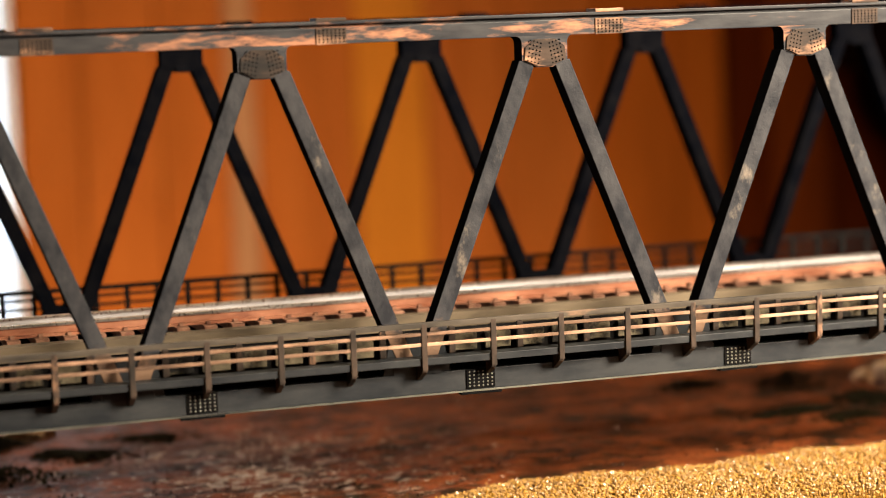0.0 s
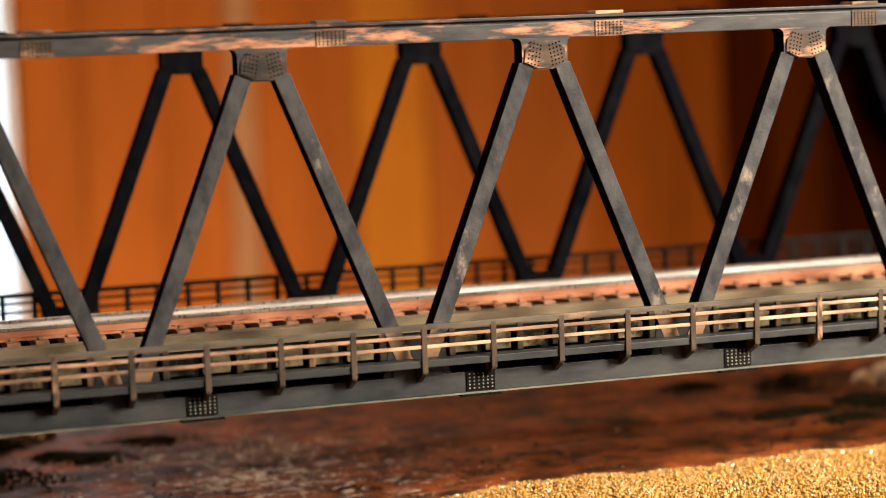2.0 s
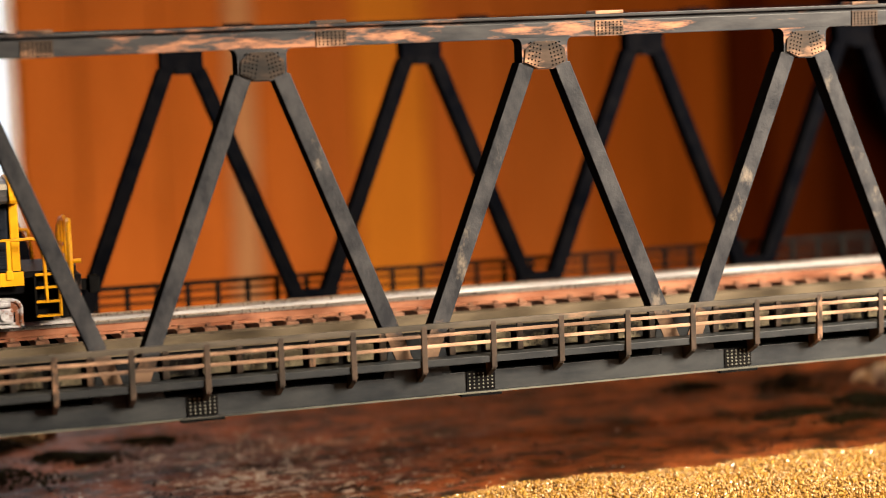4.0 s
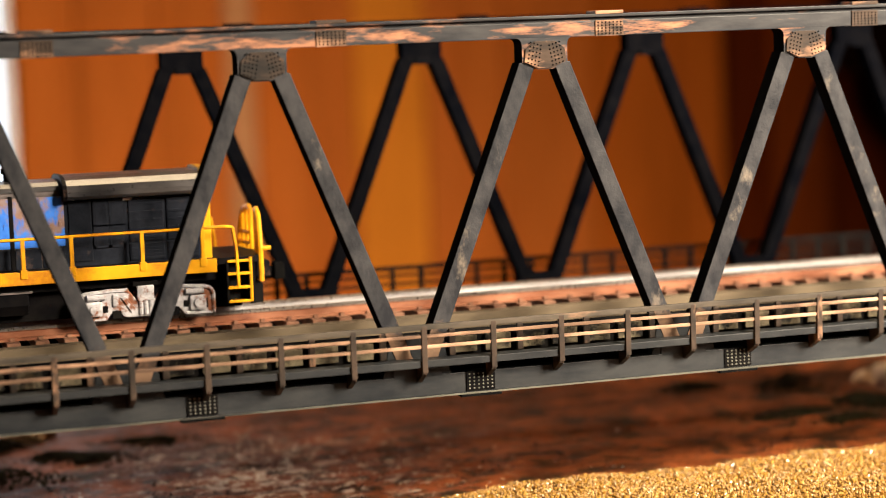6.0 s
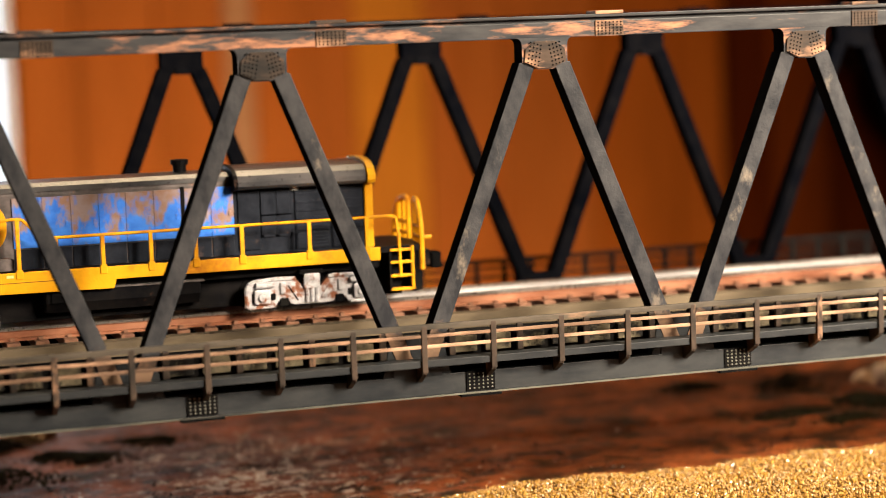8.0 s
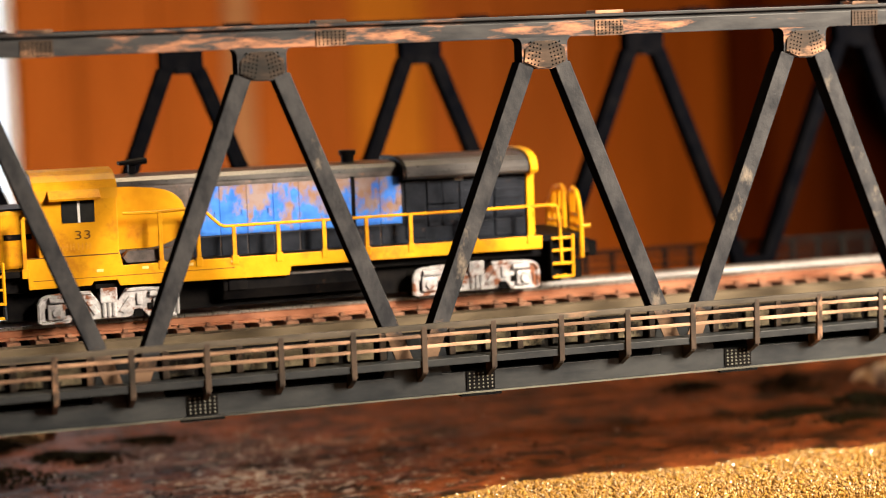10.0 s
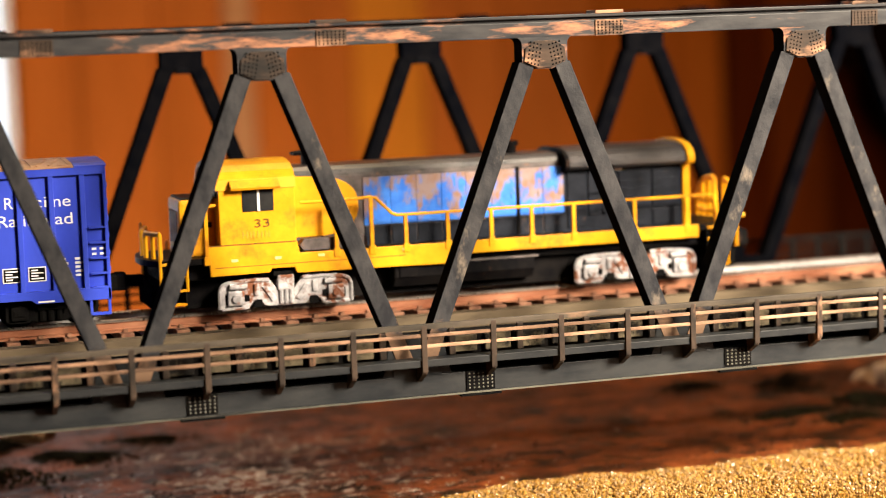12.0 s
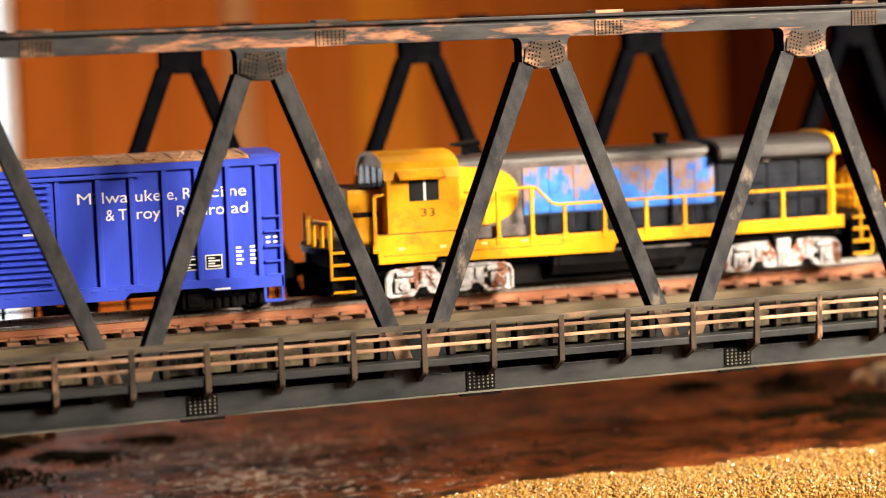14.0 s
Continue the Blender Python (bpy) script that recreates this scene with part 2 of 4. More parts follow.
def dome(bm, x, y, z, r, slot=0):
    made = bmesh.ops.create_icosphere(bm, subdivisions=1, radius=r * MM, matrix=Matrix.Translation((x * MM, y * MM, z * MM)))["verts"]
    if slot:
        for f in {f for v in made for f in v.link_faces}:
            f.material_index = slot


def part(name, bm, material, parent, label="", second=None):
    me = bpy.data.meshes.new(name)
    bm.to_mesh(me)
    bm.free()
    me.materials.append(material)
    if second:
        me.materials.append(second)
    ob = new(name, me)
    ob.parent = parent
    if label:
        ob["label"] = label
    return ob


def again(ob, dx=0.0, dy=0.0, dz=0.0, turn=0.0, parent=None):
    """A further part on the same mesh, moved by millimetres."""
    o = new(ob.name.split(".")[0], ob.data)
    o.parent = parent or ob.parent
    o.matrix_basis = Matrix.Translation((dx * MM, dy * MM, dz * MM)) @ Matrix.Rotation(turn, 4, "Z")
    if "label" in ob:
        o["label"] = ob["label"]
    return o


def thing(name, label, category, group="", kind="", at=(0, 0, 0)):
    ob = new(name)
    ob.empty_display_size = 0.01
    ob.location = [c * MM for c in at]
    return tagged(ob, label, category, group, kind)


def BM():
    return bmesh.new()


# ---- the bridge ----
PANEL = 49.6
NODES = range(-3, 4)
X_MIN, X_MAX = -3.5 * PANEL, 3.5 * PANEL
bridge = thing("truss_bridge", "black plastic model truss bridge with rust dry-brushing and riveted plates", "model bridge")


def rivet_grid(bm, x0, x1, z0, z1, nx, nz, y, r):
    for i in range(nx):
        for j in range(nz):
            dome(bm, x0 + (x1 - x0) * i / (nx - 1), y, z0 + (z1 - z0) * j / (nz - 1), r, 1)


def shaded_sides(bm):
    """The outer face alone keeps the brushed weathering: the others take the second, black material, side shade as
    colour.
    """
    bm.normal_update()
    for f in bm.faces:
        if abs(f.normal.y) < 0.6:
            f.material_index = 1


def truss_side(y0, out, STEEL, STEEL_LEG, STEEL_RUST, DUSTY):
    """One truss: y0 is its face on the outer side, out is -1 where that side faces -y and 1 where it faces +y."""
    y1 = y0 - 4.0 * out
    lo, hi = min(y0, y1), max(y0, y1)
    face = y0 + 0.25 * out
    bm = BM()
    box(bm, X_MIN, X_MAX, lo, hi, 72.6, 75.25, 0.15)
    box(bm, X_MIN, X_MAX, lo + 0.6, hi - 0.6, 75.25, 75.85)
    box(bm, X_MIN, X_MAX, lo - 0.25, hi + 0.25, 75.85, 76.4, 0.12)
    top = part("top_chord", bm, STEEL, bridge)
    bm = BM()
    box(bm, X_MIN, X_MAX, lo, hi, 12.32, 15.9, 0.1)
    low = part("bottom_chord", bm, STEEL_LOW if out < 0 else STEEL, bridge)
    # the flange's lighter grey puts the chord's lower edge highlight into the colour
    bm = BM()
    box(bm, X_MIN, X_MAX, lo - 0.35, hi + 0.35, 12.02, 12.32, 0.06)
    part("flange", bm, FLANGE if out < 0 else STEEL, low, "lower flange in lighter grey, its edge highlight in the colour" if out < 0 else "")
    # one of each, then repeats
    bm = BM()
    box(bm, -2.6, 2.6, min(y0, face), max(y0, face), 72.55, 75.3, 0.05)
    box(bm, -2.6, 2.6, min(y0 + 0.4 * out, y1), max(y0 + 0.4 * out, y1), 76.35, 76.95, 0.1)
    rivet_grid(bm, -2.1, 2.1, 72.95, 74.9, 7, 5, face, 0.17)
    splice = part("splice_plate", bm, STEEL_RUST, top, "rust-brushed riveted splice plate", STEEL_DARK)
    bm = BM()
    box(bm, -2.6, 2.6, min(y0, face), max(y0, face), 12.58, 15.95, 0.05)
    box(bm, -3.7, 3.7, min(y0 + 0.5 * out, y1), max(y0 + 0.5 * out, y1), 11.6, 11.98, 0.08)
    rivet_grid(bm, -2.05, 2.05, 13.0, 15.5, 6, 5, face, 0.19)
    lower = part("splice_plate", bm, STEEL_DARK, low, "black riveted splice plate", PALE_RIVET if out < 0 else FAR_STEEL)
    bm = BM()
    r = 1.2
    fillet = [(-4.15 - r + r * math.sin(a), 72.7 - r + r * math.cos(a)) for a in (0, 0.4, 0.8, 1.2, 1.57)]
    outline = fillet + [(-4.15, 68.5), (-1.35, 67.25), (1.35, 67.25), (4.15, 68.5)] + [(-x, z) for x, z in fillet[::-1]]
    prism(bm, outline, lo, hi, "y")
    if out > 0:
        prism(bm, [(y1 - 0.9, 67.3), (y1 - 0.2, 68.6), (y1, 68.6), (y1, 67.3)], -1.3, 1.3, "x")
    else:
        shaded_sides(bm)
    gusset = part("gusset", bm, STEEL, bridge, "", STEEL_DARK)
    bm = BM()
    f2 = y0 + 0.3 * out
    prism(bm, [(-3.8, 68.6), (-1.3, 67.45), (1.3, 67.45), (3.8, 68.6), (3.6, 70.8), (1.9, 72.1), (-1.9, 72.1), (-3.6, 70.8)],
          min(y0, f2), max(y0, f2), "y", 0.06)
    for side in (-1, 1):
        for i in range(4):
            for j in range(6):
                x, z = side * (0.75 + 0.62 * i + 0.28 * (5 - j) * 0.42), 67.95 + 0.68 * j + 0.18 * i
                if abs(x) < 3.5 and z < 72.0:
                    dome(bm, x, f2, z, 0.17, 1)
    fan = part("rivet_plate", bm, STEEL_RUST, gusset, "rust-brushed plate with fans of rivets", STEEL_DARK)
    bm = BM()
    s, w = 0.3926, 1.55
    off = lambda z: 4.55 + (64.8 - z) * s
    prism(bm, [(-off(68.5) - w, 68.5), (-off(68.5) + w, 68.5), (-off(16) + w, 16), (-off(16) - w, 16)], lo + 0.12, hi - 0.12, "y", 0.16)
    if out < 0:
        shaded_sides(bm)
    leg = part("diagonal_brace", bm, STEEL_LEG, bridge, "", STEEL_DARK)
    bm = BM()
    prism(bm, [(off(68.5) - w, 68.5), (off(68.5) + w, 68.5), (off(16) + w, 16), (off(16) - w, 16)], lo + 0.12, hi - 0.12, "y", 0.16)
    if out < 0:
        shaded_sides(bm)
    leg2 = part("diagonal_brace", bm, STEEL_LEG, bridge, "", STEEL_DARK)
    bm = BM()
    prism(bm, [(-6.2, 15.9), (6.2, 15.9), (5.6, 17.6), (4.8, 22.5), (-4.8, 22.5), (-5.6, 17.6)], lo + 0.3, hi - 0.3, "y", 0.15)
    box(bm, -4.4, 4.4, min(y0, y1), max(y0, y1), 15.6, 17.75, 0.12)
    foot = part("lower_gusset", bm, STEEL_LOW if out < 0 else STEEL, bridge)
    # black plate added behind the walkway so that its gaps fall into shade
    bm = BM()
    box(bm, X_MIN, X_MAX, y0 - 2.9 * out, y0 - 2.1 * out, 15.95, 22.2 if out < 0 else 20.2)
    part("side_girder", bm, STEEL_DARK, bridge)
    for ob, shift, owner in ((splice, 12.45, top), (lower, -13.3, low), (gusset, 0, bridge), (fan, 0, None), (leg, 0, bridge), (leg2, 0, bridge),
                             (foot, PANEL / 2, bridge)):
        stations = list(NODES)
        place = lambda k: k * PANEL + shift
        if ob is splice:
            place = lambda k: {-1: -36.5, 0: 11.9, 1: 61.6, 2: 111.2}.get(k, k * PANEL + shift)
        if ob is lower:
            place = lambda k: {0: -12.7, 1: 36.0, 2: 84.8}.get(k, k * PANEL + shift)
        if ob is fan:
            continue
        ob.location.x = place(stations[0]) * MM
        for k in stations[1:]:
            if k * PANEL + shift < X_MAX - 3:
                o = again(ob, place(k), 0, 0, 0, owner)
                if ob is gusset:
                    again(fan, 0, 0, 0, 0, o)
    # walkway
    e = y0 + 3.3 * out
    a, b = min(y0, e), max(y0, e)
    bm = BM()
    box(bm, X_MIN, X_MAX, a, b, 17.8, 19.0, 0.1)
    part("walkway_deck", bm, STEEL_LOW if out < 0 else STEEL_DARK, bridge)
    bm = BM()
    box(bm, X_MIN, X_MAX, e - 0.42, e + 0.42, 24.3, 25.25, 0.15)
    part("handrail", bm, RAIL_GREY if out < 0 else STEEL_DARK, bridge, "dusty grey top rail" if out < 0 else "")
    for z in (23.2, 21.4):
        bm = BM()
        box(bm, X_MIN, X_MAX, e - 0.26, e + 0.26, z - 0.28, z + 0.28, 0.1)
        part("handrail", bm, RAIL_TAN if out < 0 else STEEL_DARK, bridge, "rust-tan lower rail" if out < 0 else "")
    bm = BM()
    box(bm, -0.5, 0.5, e - 0.45, e + 0.35, 16.9, 25.0, 0.14)
    prism(bm, [(y0, 14.8), (y0, 17.6), (e, 17.6), (e, 16.6)], -0.42, 0.42, "x")
    post = part("handrail_post", bm, POST_PAINT if out < 0 else STEEL_DARK, bridge)
    step = 12.4 if out < 0 else 6.2
    for i in range(int(X_MAX * 2 / step)):
        x = -14 * 12.4 + step * i + 0.25
        if i == 0:
            post.location.x = x * MM
        else:
            again(post, x)
    if out > 0:
        return
    # dusty plates and short dark pillars along the inner side of the walkway
    bm = BM()
    box(bm, -0.55, 0.55, y0 - 0.9 * out, y0 - 0.2 * out, 19.0, 23.6, 0.12)
    pillar = part("pillar", bm, POST_PAINT, bridge)
    for i in range(int(X_MAX * 2 / 12.4)):
        x = -14 * 12.4 + 6.2 + 12.4 * i + 0.25
        if i == 0:
            pillar.location.x = x * MM
        else:
            again(pillar, x)
    bm = BM()
    box(bm, -2.35, 2.35, y0 - 1.2 * out, y0 - 2.0 * out, 19.2, 22.0, 0.12)
    plate = part("kick_plate", bm, DUSTY, bridge, "dusty tan plate")
    for i in range(int(X_MAX * 2 / 6.2)):
        x = -28 * 6.2 + 6.2 * i + 2.7
        if i == 0:
            plate.location.x = x * MM
        else:
            again(plate, x)


truss_side(0.0, -1, STEEL, STEEL_LEG, STEEL_RUST, DUSTY)
# the far truss repeats the near one in near-black throughout
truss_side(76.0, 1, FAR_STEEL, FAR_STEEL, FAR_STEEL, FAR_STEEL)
bm = BM()
box(bm, -0.9, 0.9, 3.9, 72.1, 13.0, 18.6, 0.15)
beam = part("floor_beam", bm, STEEL_DARK, bridge)
beam.location.x = X_MIN * MM + 0.001
for i in range(1, 28):
    again(beam, X_MIN + 1 + i * 12.4)
for y in (15.0, 29.0, 43.0, 57.0):
    bm = BM()
    box(bm, X_MIN, X_MAX, y - 1, y + 1, 18.61, 21.0, 0.1)
    part("stringer", bm, STEEL_DARK, bridge)
for y in (25.9, 49.1):
    bm = BM()
    box(bm, X_MIN, X_MAX, y - 1.7, y + 1.7, 18.62, 22.4, 0.15)
    part("guard_timber", bm, TIMBER if y < 30 else STEEL_DARK, bridge, "dusty guard timber beside the track" if y < 30 else "")

# ---- the track ----
YC, ZR = 37.5, 25.05
track = thing("railway_track", "rusty model railway track with dusty brown ties", "track", at=(0, YC, ZR))
bm = BM()
box(bm, -1.2, 1.2, -8.6, 8.6, -4.05, -2.35, 0.12)
for side in (-1, 1):
    for s in (-1, 1):
        box(bm, -0.4, 0.4, side * 4.95 + s * 1.0 - 0.35, side * 4.95 + s * 1.0 + 0.35, -2.36, -1.75, 0.1)
tie = part("tie", bm, TIE, track)
tie.location.x = -0.440
for i in range(1, 125):
    o = again(tie, -440 + 5.0 * i)
for side in (-1, 1):
    y = side * 4.95
    bm = BM()
    prism(bm, [(y - 0.85, -2.35), (y + 0.85, -2.35), (y + 0.85, -2.0), (y + 0.22, -1.75), (y + 0.22, -0.75), (y + 0.45, -0.6), (y + 0.45, -0.55),
               (y - 0.45, -0.55), (y - 0.45, -0.6), (y - 0.22, -0.75), (y - 0.22, -1.75), (y - 0.85, -2.0)], -445, 185, "x")
    rail = part("rail", bm, RAIL_RUST if side < 0 else RAIL_BARE, track)
    bm = BM()
    prism(bm, [(y - 0.45, -0.55), (y + 0.45, -0.55), (y + 0.45, -0.12), (y + 0.3, 0.0), (y - 0.3, 0.0), (y - 0.45, -0.12)], -445, 185, "x")
    part("rail_head", bm, RAIL_TOP, rail, "bright worn running surface")

# ---- riverbed, gravel bank and approach ----
def spaced(fine0, fine1, step, ends):
    mid = np.arange(fine0, fine1 + step / 2, step)
    lo, hi = ends
    return np.concatenate([np.linspace(lo, fine0, 14)[:-1], mid, np.linspace(fine1, hi, 14)[1:]])


gx, gy = spaced(-70, 200, 1.5, (-700, 900)), spaced(-50, 140, 1.5, (-560, 220))
verts, faces = [], []
for y in gy:
    for x in gx:
        h = 0.55 * noise.noise((x * 0.12, y * 0.2, 0)) + 0.35 * noise.noise((x * 0.4, y * 0.55, 3)) + 1.2 * noise.noise((x * 0.02, y * 0.03, 7))
        verts.append((x * MM, y * MM, (-10.5 + h) * MM))
nx = len(gx)
for j in range(len(gy) - 1):
    for i in range(nx - 1):
        a = j * nx + i
        faces.append((a, a + 1, a + 1 + nx, a + nx))
me = bpy.data.meshes.new("ground")
me.from_pydata(verts, [], faces)
me.polygons.foreach_set("use_smooth", [True] * len(faces))
me.materials.append(RIVER)
tagged(new("ground", me), "varnished red-brown model riverbed with pale flecks", "ground", kind="structure")


def pebble_field(name, label, count, spot, size, material, seed, flat=False):
    """Many small stones in one mesh; spot gives a random place in millimetres."""
    rnd = random.Random(seed)
    g = (1 + 5 ** 0.5) / 2
    base = np.array([(-1, g, 0), (1, g, 0), (-1, -g, 0), (1, -g, 0), (0, -1, g), (0, 1, g), (0, -1, -g), (0, 1, -g), (g, 0, -1), (g, 0, 1), (-g, 0, -1), (-g, 0, 1)]) / 1.9
    tri = np.array([(0, 11, 5), (0, 5, 1), (0, 1, 7), (0, 7, 10), (0, 10, 11), (1, 5, 9), (5, 11, 4), (11, 10, 2), (10, 7, 6), (7, 1, 8),
                    (3, 9, 4), (3, 4, 2), (3, 2, 6), (3, 6, 8), (3, 8, 9), (4, 9, 5), (2, 4, 11), (6, 2, 10), (8, 6, 7), (9, 8, 1)])
    vs, fs = [], []
    for i in range(count):
        x, y, z = spot(rnd)
        r = size * rnd.uniform(0.5, 1.25)
        turn = np.array(Euler([rnd.uniform(0, 6.28) for _ in range(3)]).to_matrix())
        if flat:
            turn = np.array(Euler((rnd.gauss(0, 0.12), rnd.gauss(0, 0.12), rnd.uniform(0, 6.28))).to_matrix())
        squash = np.array([rnd.uniform(0.7, 1.2), rnd.uniform(0.7, 1.2), rnd.uniform(0.5, 0.9)])
        if flat:
            squash = np.array([rnd.uniform(0.5, 1.9), rnd.uniform(0.5, 1.2), 0.18])
        vs.append(((base * squash) @ turn.T * r + (x, y, z)) * MM)
        fs.append(tri + 12 * i)
    mesh = bpy.data.meshes.new(name)
    mesh.from_pydata(np.concatenate(vs).tolist(), [], np.concatenate(fs).tolist())
    mesh.materials.append(material)
    return tagged(new(name, mesh), label, "gravel", kind="stuff")


# bank, flakes, rocks and moss scaled from the camera's eye to fit its view
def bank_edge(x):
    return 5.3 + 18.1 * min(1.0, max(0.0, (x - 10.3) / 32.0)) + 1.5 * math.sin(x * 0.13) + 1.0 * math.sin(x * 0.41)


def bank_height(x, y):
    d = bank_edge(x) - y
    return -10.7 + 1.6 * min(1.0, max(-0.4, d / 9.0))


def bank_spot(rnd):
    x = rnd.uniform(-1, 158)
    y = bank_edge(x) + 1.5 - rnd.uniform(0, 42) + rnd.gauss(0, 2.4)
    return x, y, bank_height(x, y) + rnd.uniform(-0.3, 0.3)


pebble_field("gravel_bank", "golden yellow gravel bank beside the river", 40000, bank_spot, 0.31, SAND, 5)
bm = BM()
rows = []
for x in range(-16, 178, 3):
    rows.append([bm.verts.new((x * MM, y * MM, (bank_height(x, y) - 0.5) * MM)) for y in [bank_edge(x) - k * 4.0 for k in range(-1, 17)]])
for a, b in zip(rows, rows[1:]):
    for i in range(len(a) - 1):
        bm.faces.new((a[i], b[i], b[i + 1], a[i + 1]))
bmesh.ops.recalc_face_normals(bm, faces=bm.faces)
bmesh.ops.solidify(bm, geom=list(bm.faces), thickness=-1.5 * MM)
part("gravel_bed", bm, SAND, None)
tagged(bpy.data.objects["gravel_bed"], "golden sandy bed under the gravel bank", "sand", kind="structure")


def crumb_spot(rnd):
    x, y = rnd.uniform(-59, 165), rnd.uniform(22, 89)
    for _ in range(6):
        if noise.noise((x * 0.06, y * 0.11, 11)) > 0.0:
            break
        x, y = rnd.uniform(-59, 165), rnd.uniform(22, 89)
    return x, y, -10.5 + 1.2 * noise.noise((x * 0.02, y * 0.03, 7)) + rnd.uniform(-0.2, 0.35)


def flake_spot(rnd):
    cx, cy, sx, sy = rnd.choice(((7.1, 50.1, 9, 7), (7.1, 50.1, 9, 7), (-24.9, 56.5, 14, 8), (13.5, 65.1, 9, 9), (16.7, 84.3, 5, 9), (69.0, 75.8, 40, 25)))
    x, y = rnd.gauss(cx, sx), max(26.0, rnd.gauss(cy, sy))
    return x, y, -10.4 + 1.2 * noise.noise((x * 0.02, y * 0.03, 7)) + rnd.uniform(-0.1, 0.25)


tagged(pebble_field("river_crumbs", "dark wet crumbs strewn over the riverbed", 1500, crumb_spot, 0.28, CRUMB, 8), category="crumbs")
tagged(pebble_field("paint_flakes", "pale flakes lying on the riverbed", 150, flake_spot, 0.40, FLAKE, 9, True), category="flakes")


# abutments and the embankment that carries the track off the bridge
for x0, x1 in ((-190, -166), (166, 190)):
    bm = BM()
    box(bm, x0, x1, -4, 80, -14, 11.5, 0.8)
    tagged(part("abutment", bm, ROCK, None), "tan plaster abutment under the bridge end", "abutment", "bridge abutments")
bm = BM()
prism(bm, [(-18, -14), (YC - 18, 20.9), (YC + 18, 20.9), (94, -14)], -460, -191, "x", 0.5)
tagged(part("embankment", bm, EARTH, None), "packed brown earth embankment under the track", "embankment", kind="structure")

# ---- room ----
def slab(name, material, x0, x1, y0, y1, z0, z1, label, kind="structure", category="wall"):
    bm = BM()
    box(bm, x0, x1, y0, y1, z0, z1)
    return tagged(part(name, bm, material, None), label, category, kind=kind)


slab("floor", EARTH, -1500, 1500, -1700, 700, -960, -940, "dark room floor", category="floor")
slab("ceiling", CEILING_PAINT, -1500, 1500, -1700, 700, 1500, 1520, "white painted ceiling", category="ceiling")
slab("wall_west", PLASTER, -1520, -1500, -1700, 700, -940, 1500, "warm painted room wall")
slab("wall_east", PLASTER, 1500, 1520, -1700, 700, -940, 1500, "warm painted room wall")
slab("wall_south", PLASTER, -1500, 1500, -1720, -1700, -940, 1500, "warm painted room wall")
slab("wall_north", PLASTER, -1500, 1500, 600, 620, -940, 1500, "warm painted room wall behind wood panelling")
slab("layout_table", EARTH, -690, 890, -550, 218, -60, -13.5, "dark plywood layout table under the riverbed", kind="", category="table")

# wood panelling: boards of different tone, darkened to the right for the falling light
panelling = thing("wood_panelling", "warm orange-brown vertical wood panelling", "panelling", kind="structure")
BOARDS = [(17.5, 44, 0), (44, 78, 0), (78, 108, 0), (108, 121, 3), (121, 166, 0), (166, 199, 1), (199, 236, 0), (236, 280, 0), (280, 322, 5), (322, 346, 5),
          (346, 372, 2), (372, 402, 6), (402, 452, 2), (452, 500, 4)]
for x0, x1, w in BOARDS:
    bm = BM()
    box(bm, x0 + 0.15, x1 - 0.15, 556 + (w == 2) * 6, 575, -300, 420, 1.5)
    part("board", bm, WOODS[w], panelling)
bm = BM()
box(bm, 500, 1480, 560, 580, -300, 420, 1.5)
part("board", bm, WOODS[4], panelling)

# made-up near-black block that darkens the upper right of the wall
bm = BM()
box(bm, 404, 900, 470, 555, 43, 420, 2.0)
tagged(part("wall_cabinet", bm, WOODS[4], None), "near-black block added for the dark upper right of the wall", "cabinet")

# bright window beside the panelling
glow, nt, bsdf = nodes_of("daylit_pane")
bsdf.inputs["Base Color"].default_value = (0.8, 0.8, 0.8, 1)
bsdf.inputs["Emission Color"].default_value = (0.66, 0.80, 1.0, 1)
bsdf.inputs["Emission Strength"].default_value = 2.0
window = thing("window_1", "bright daylit window with a white frame", "window", kind="structure")
bm = BM()
box(bm, -420, 13, 572, 576, -100, 420)
part("pane", bm, glow, window)
bm = BM()
for x0, x1, z0, z1 in ((13, 17, -118, 438), (-438, -420, -118, 438), (-420, 13, 420, 438), (-420, 13, -118, -100), (-212, -200, -100, 420)):
    box(bm, x0, x1, 560, 580, z0, z1, 1.0)
part("window_frame", bm, WHITE, window, "white painted frame")


# rocks and moss on the far bank
def rock(x, y, size, seed, flat=0.7):
    bm = BM()
    bmesh.ops.create_icosphere(bm, subdivisions=3, radius=1.0)
    for v in bm.verts:
        d = v.co.normalized()
        k = 1 + 0.45 * noise.noise(d * 1.3 + Vector((seed, 0, 0))) + 0.2 * noise.noise(d * 3.7 + Vector((0, seed, 0))) + 0.08 * noise.noise(d * 9 + Vector((0, 0, seed)))
        v.co = Vector((d.x * k * size, d.y * k * size * 0.8, max(-0.35, d.z * k * flat) * size)) * MM
    ob = part("rock", bm, ROCK, None)
    ob.location = (x * MM, y * MM, (-10.9 + size * 0.2) * MM)
    return tagged(ob, "rough tan plaster rock on the riverbank", "rock", "riverbank rocks")


for i, (x, y, size) in enumerate([(165.0, 75.8, 9.6), (180.0, 83.2, 8.54), (157.6, 84.3, 3.73), (172.5, 71.5, 3.73), (-30.2, 109.9, 4.8), (-43.0, 118.4, 6.4), (86.1, 88.6, 0.64), (104.2, 82.2, 0.53)]):
    rock(x, y, size, i * 2.3 + 1)


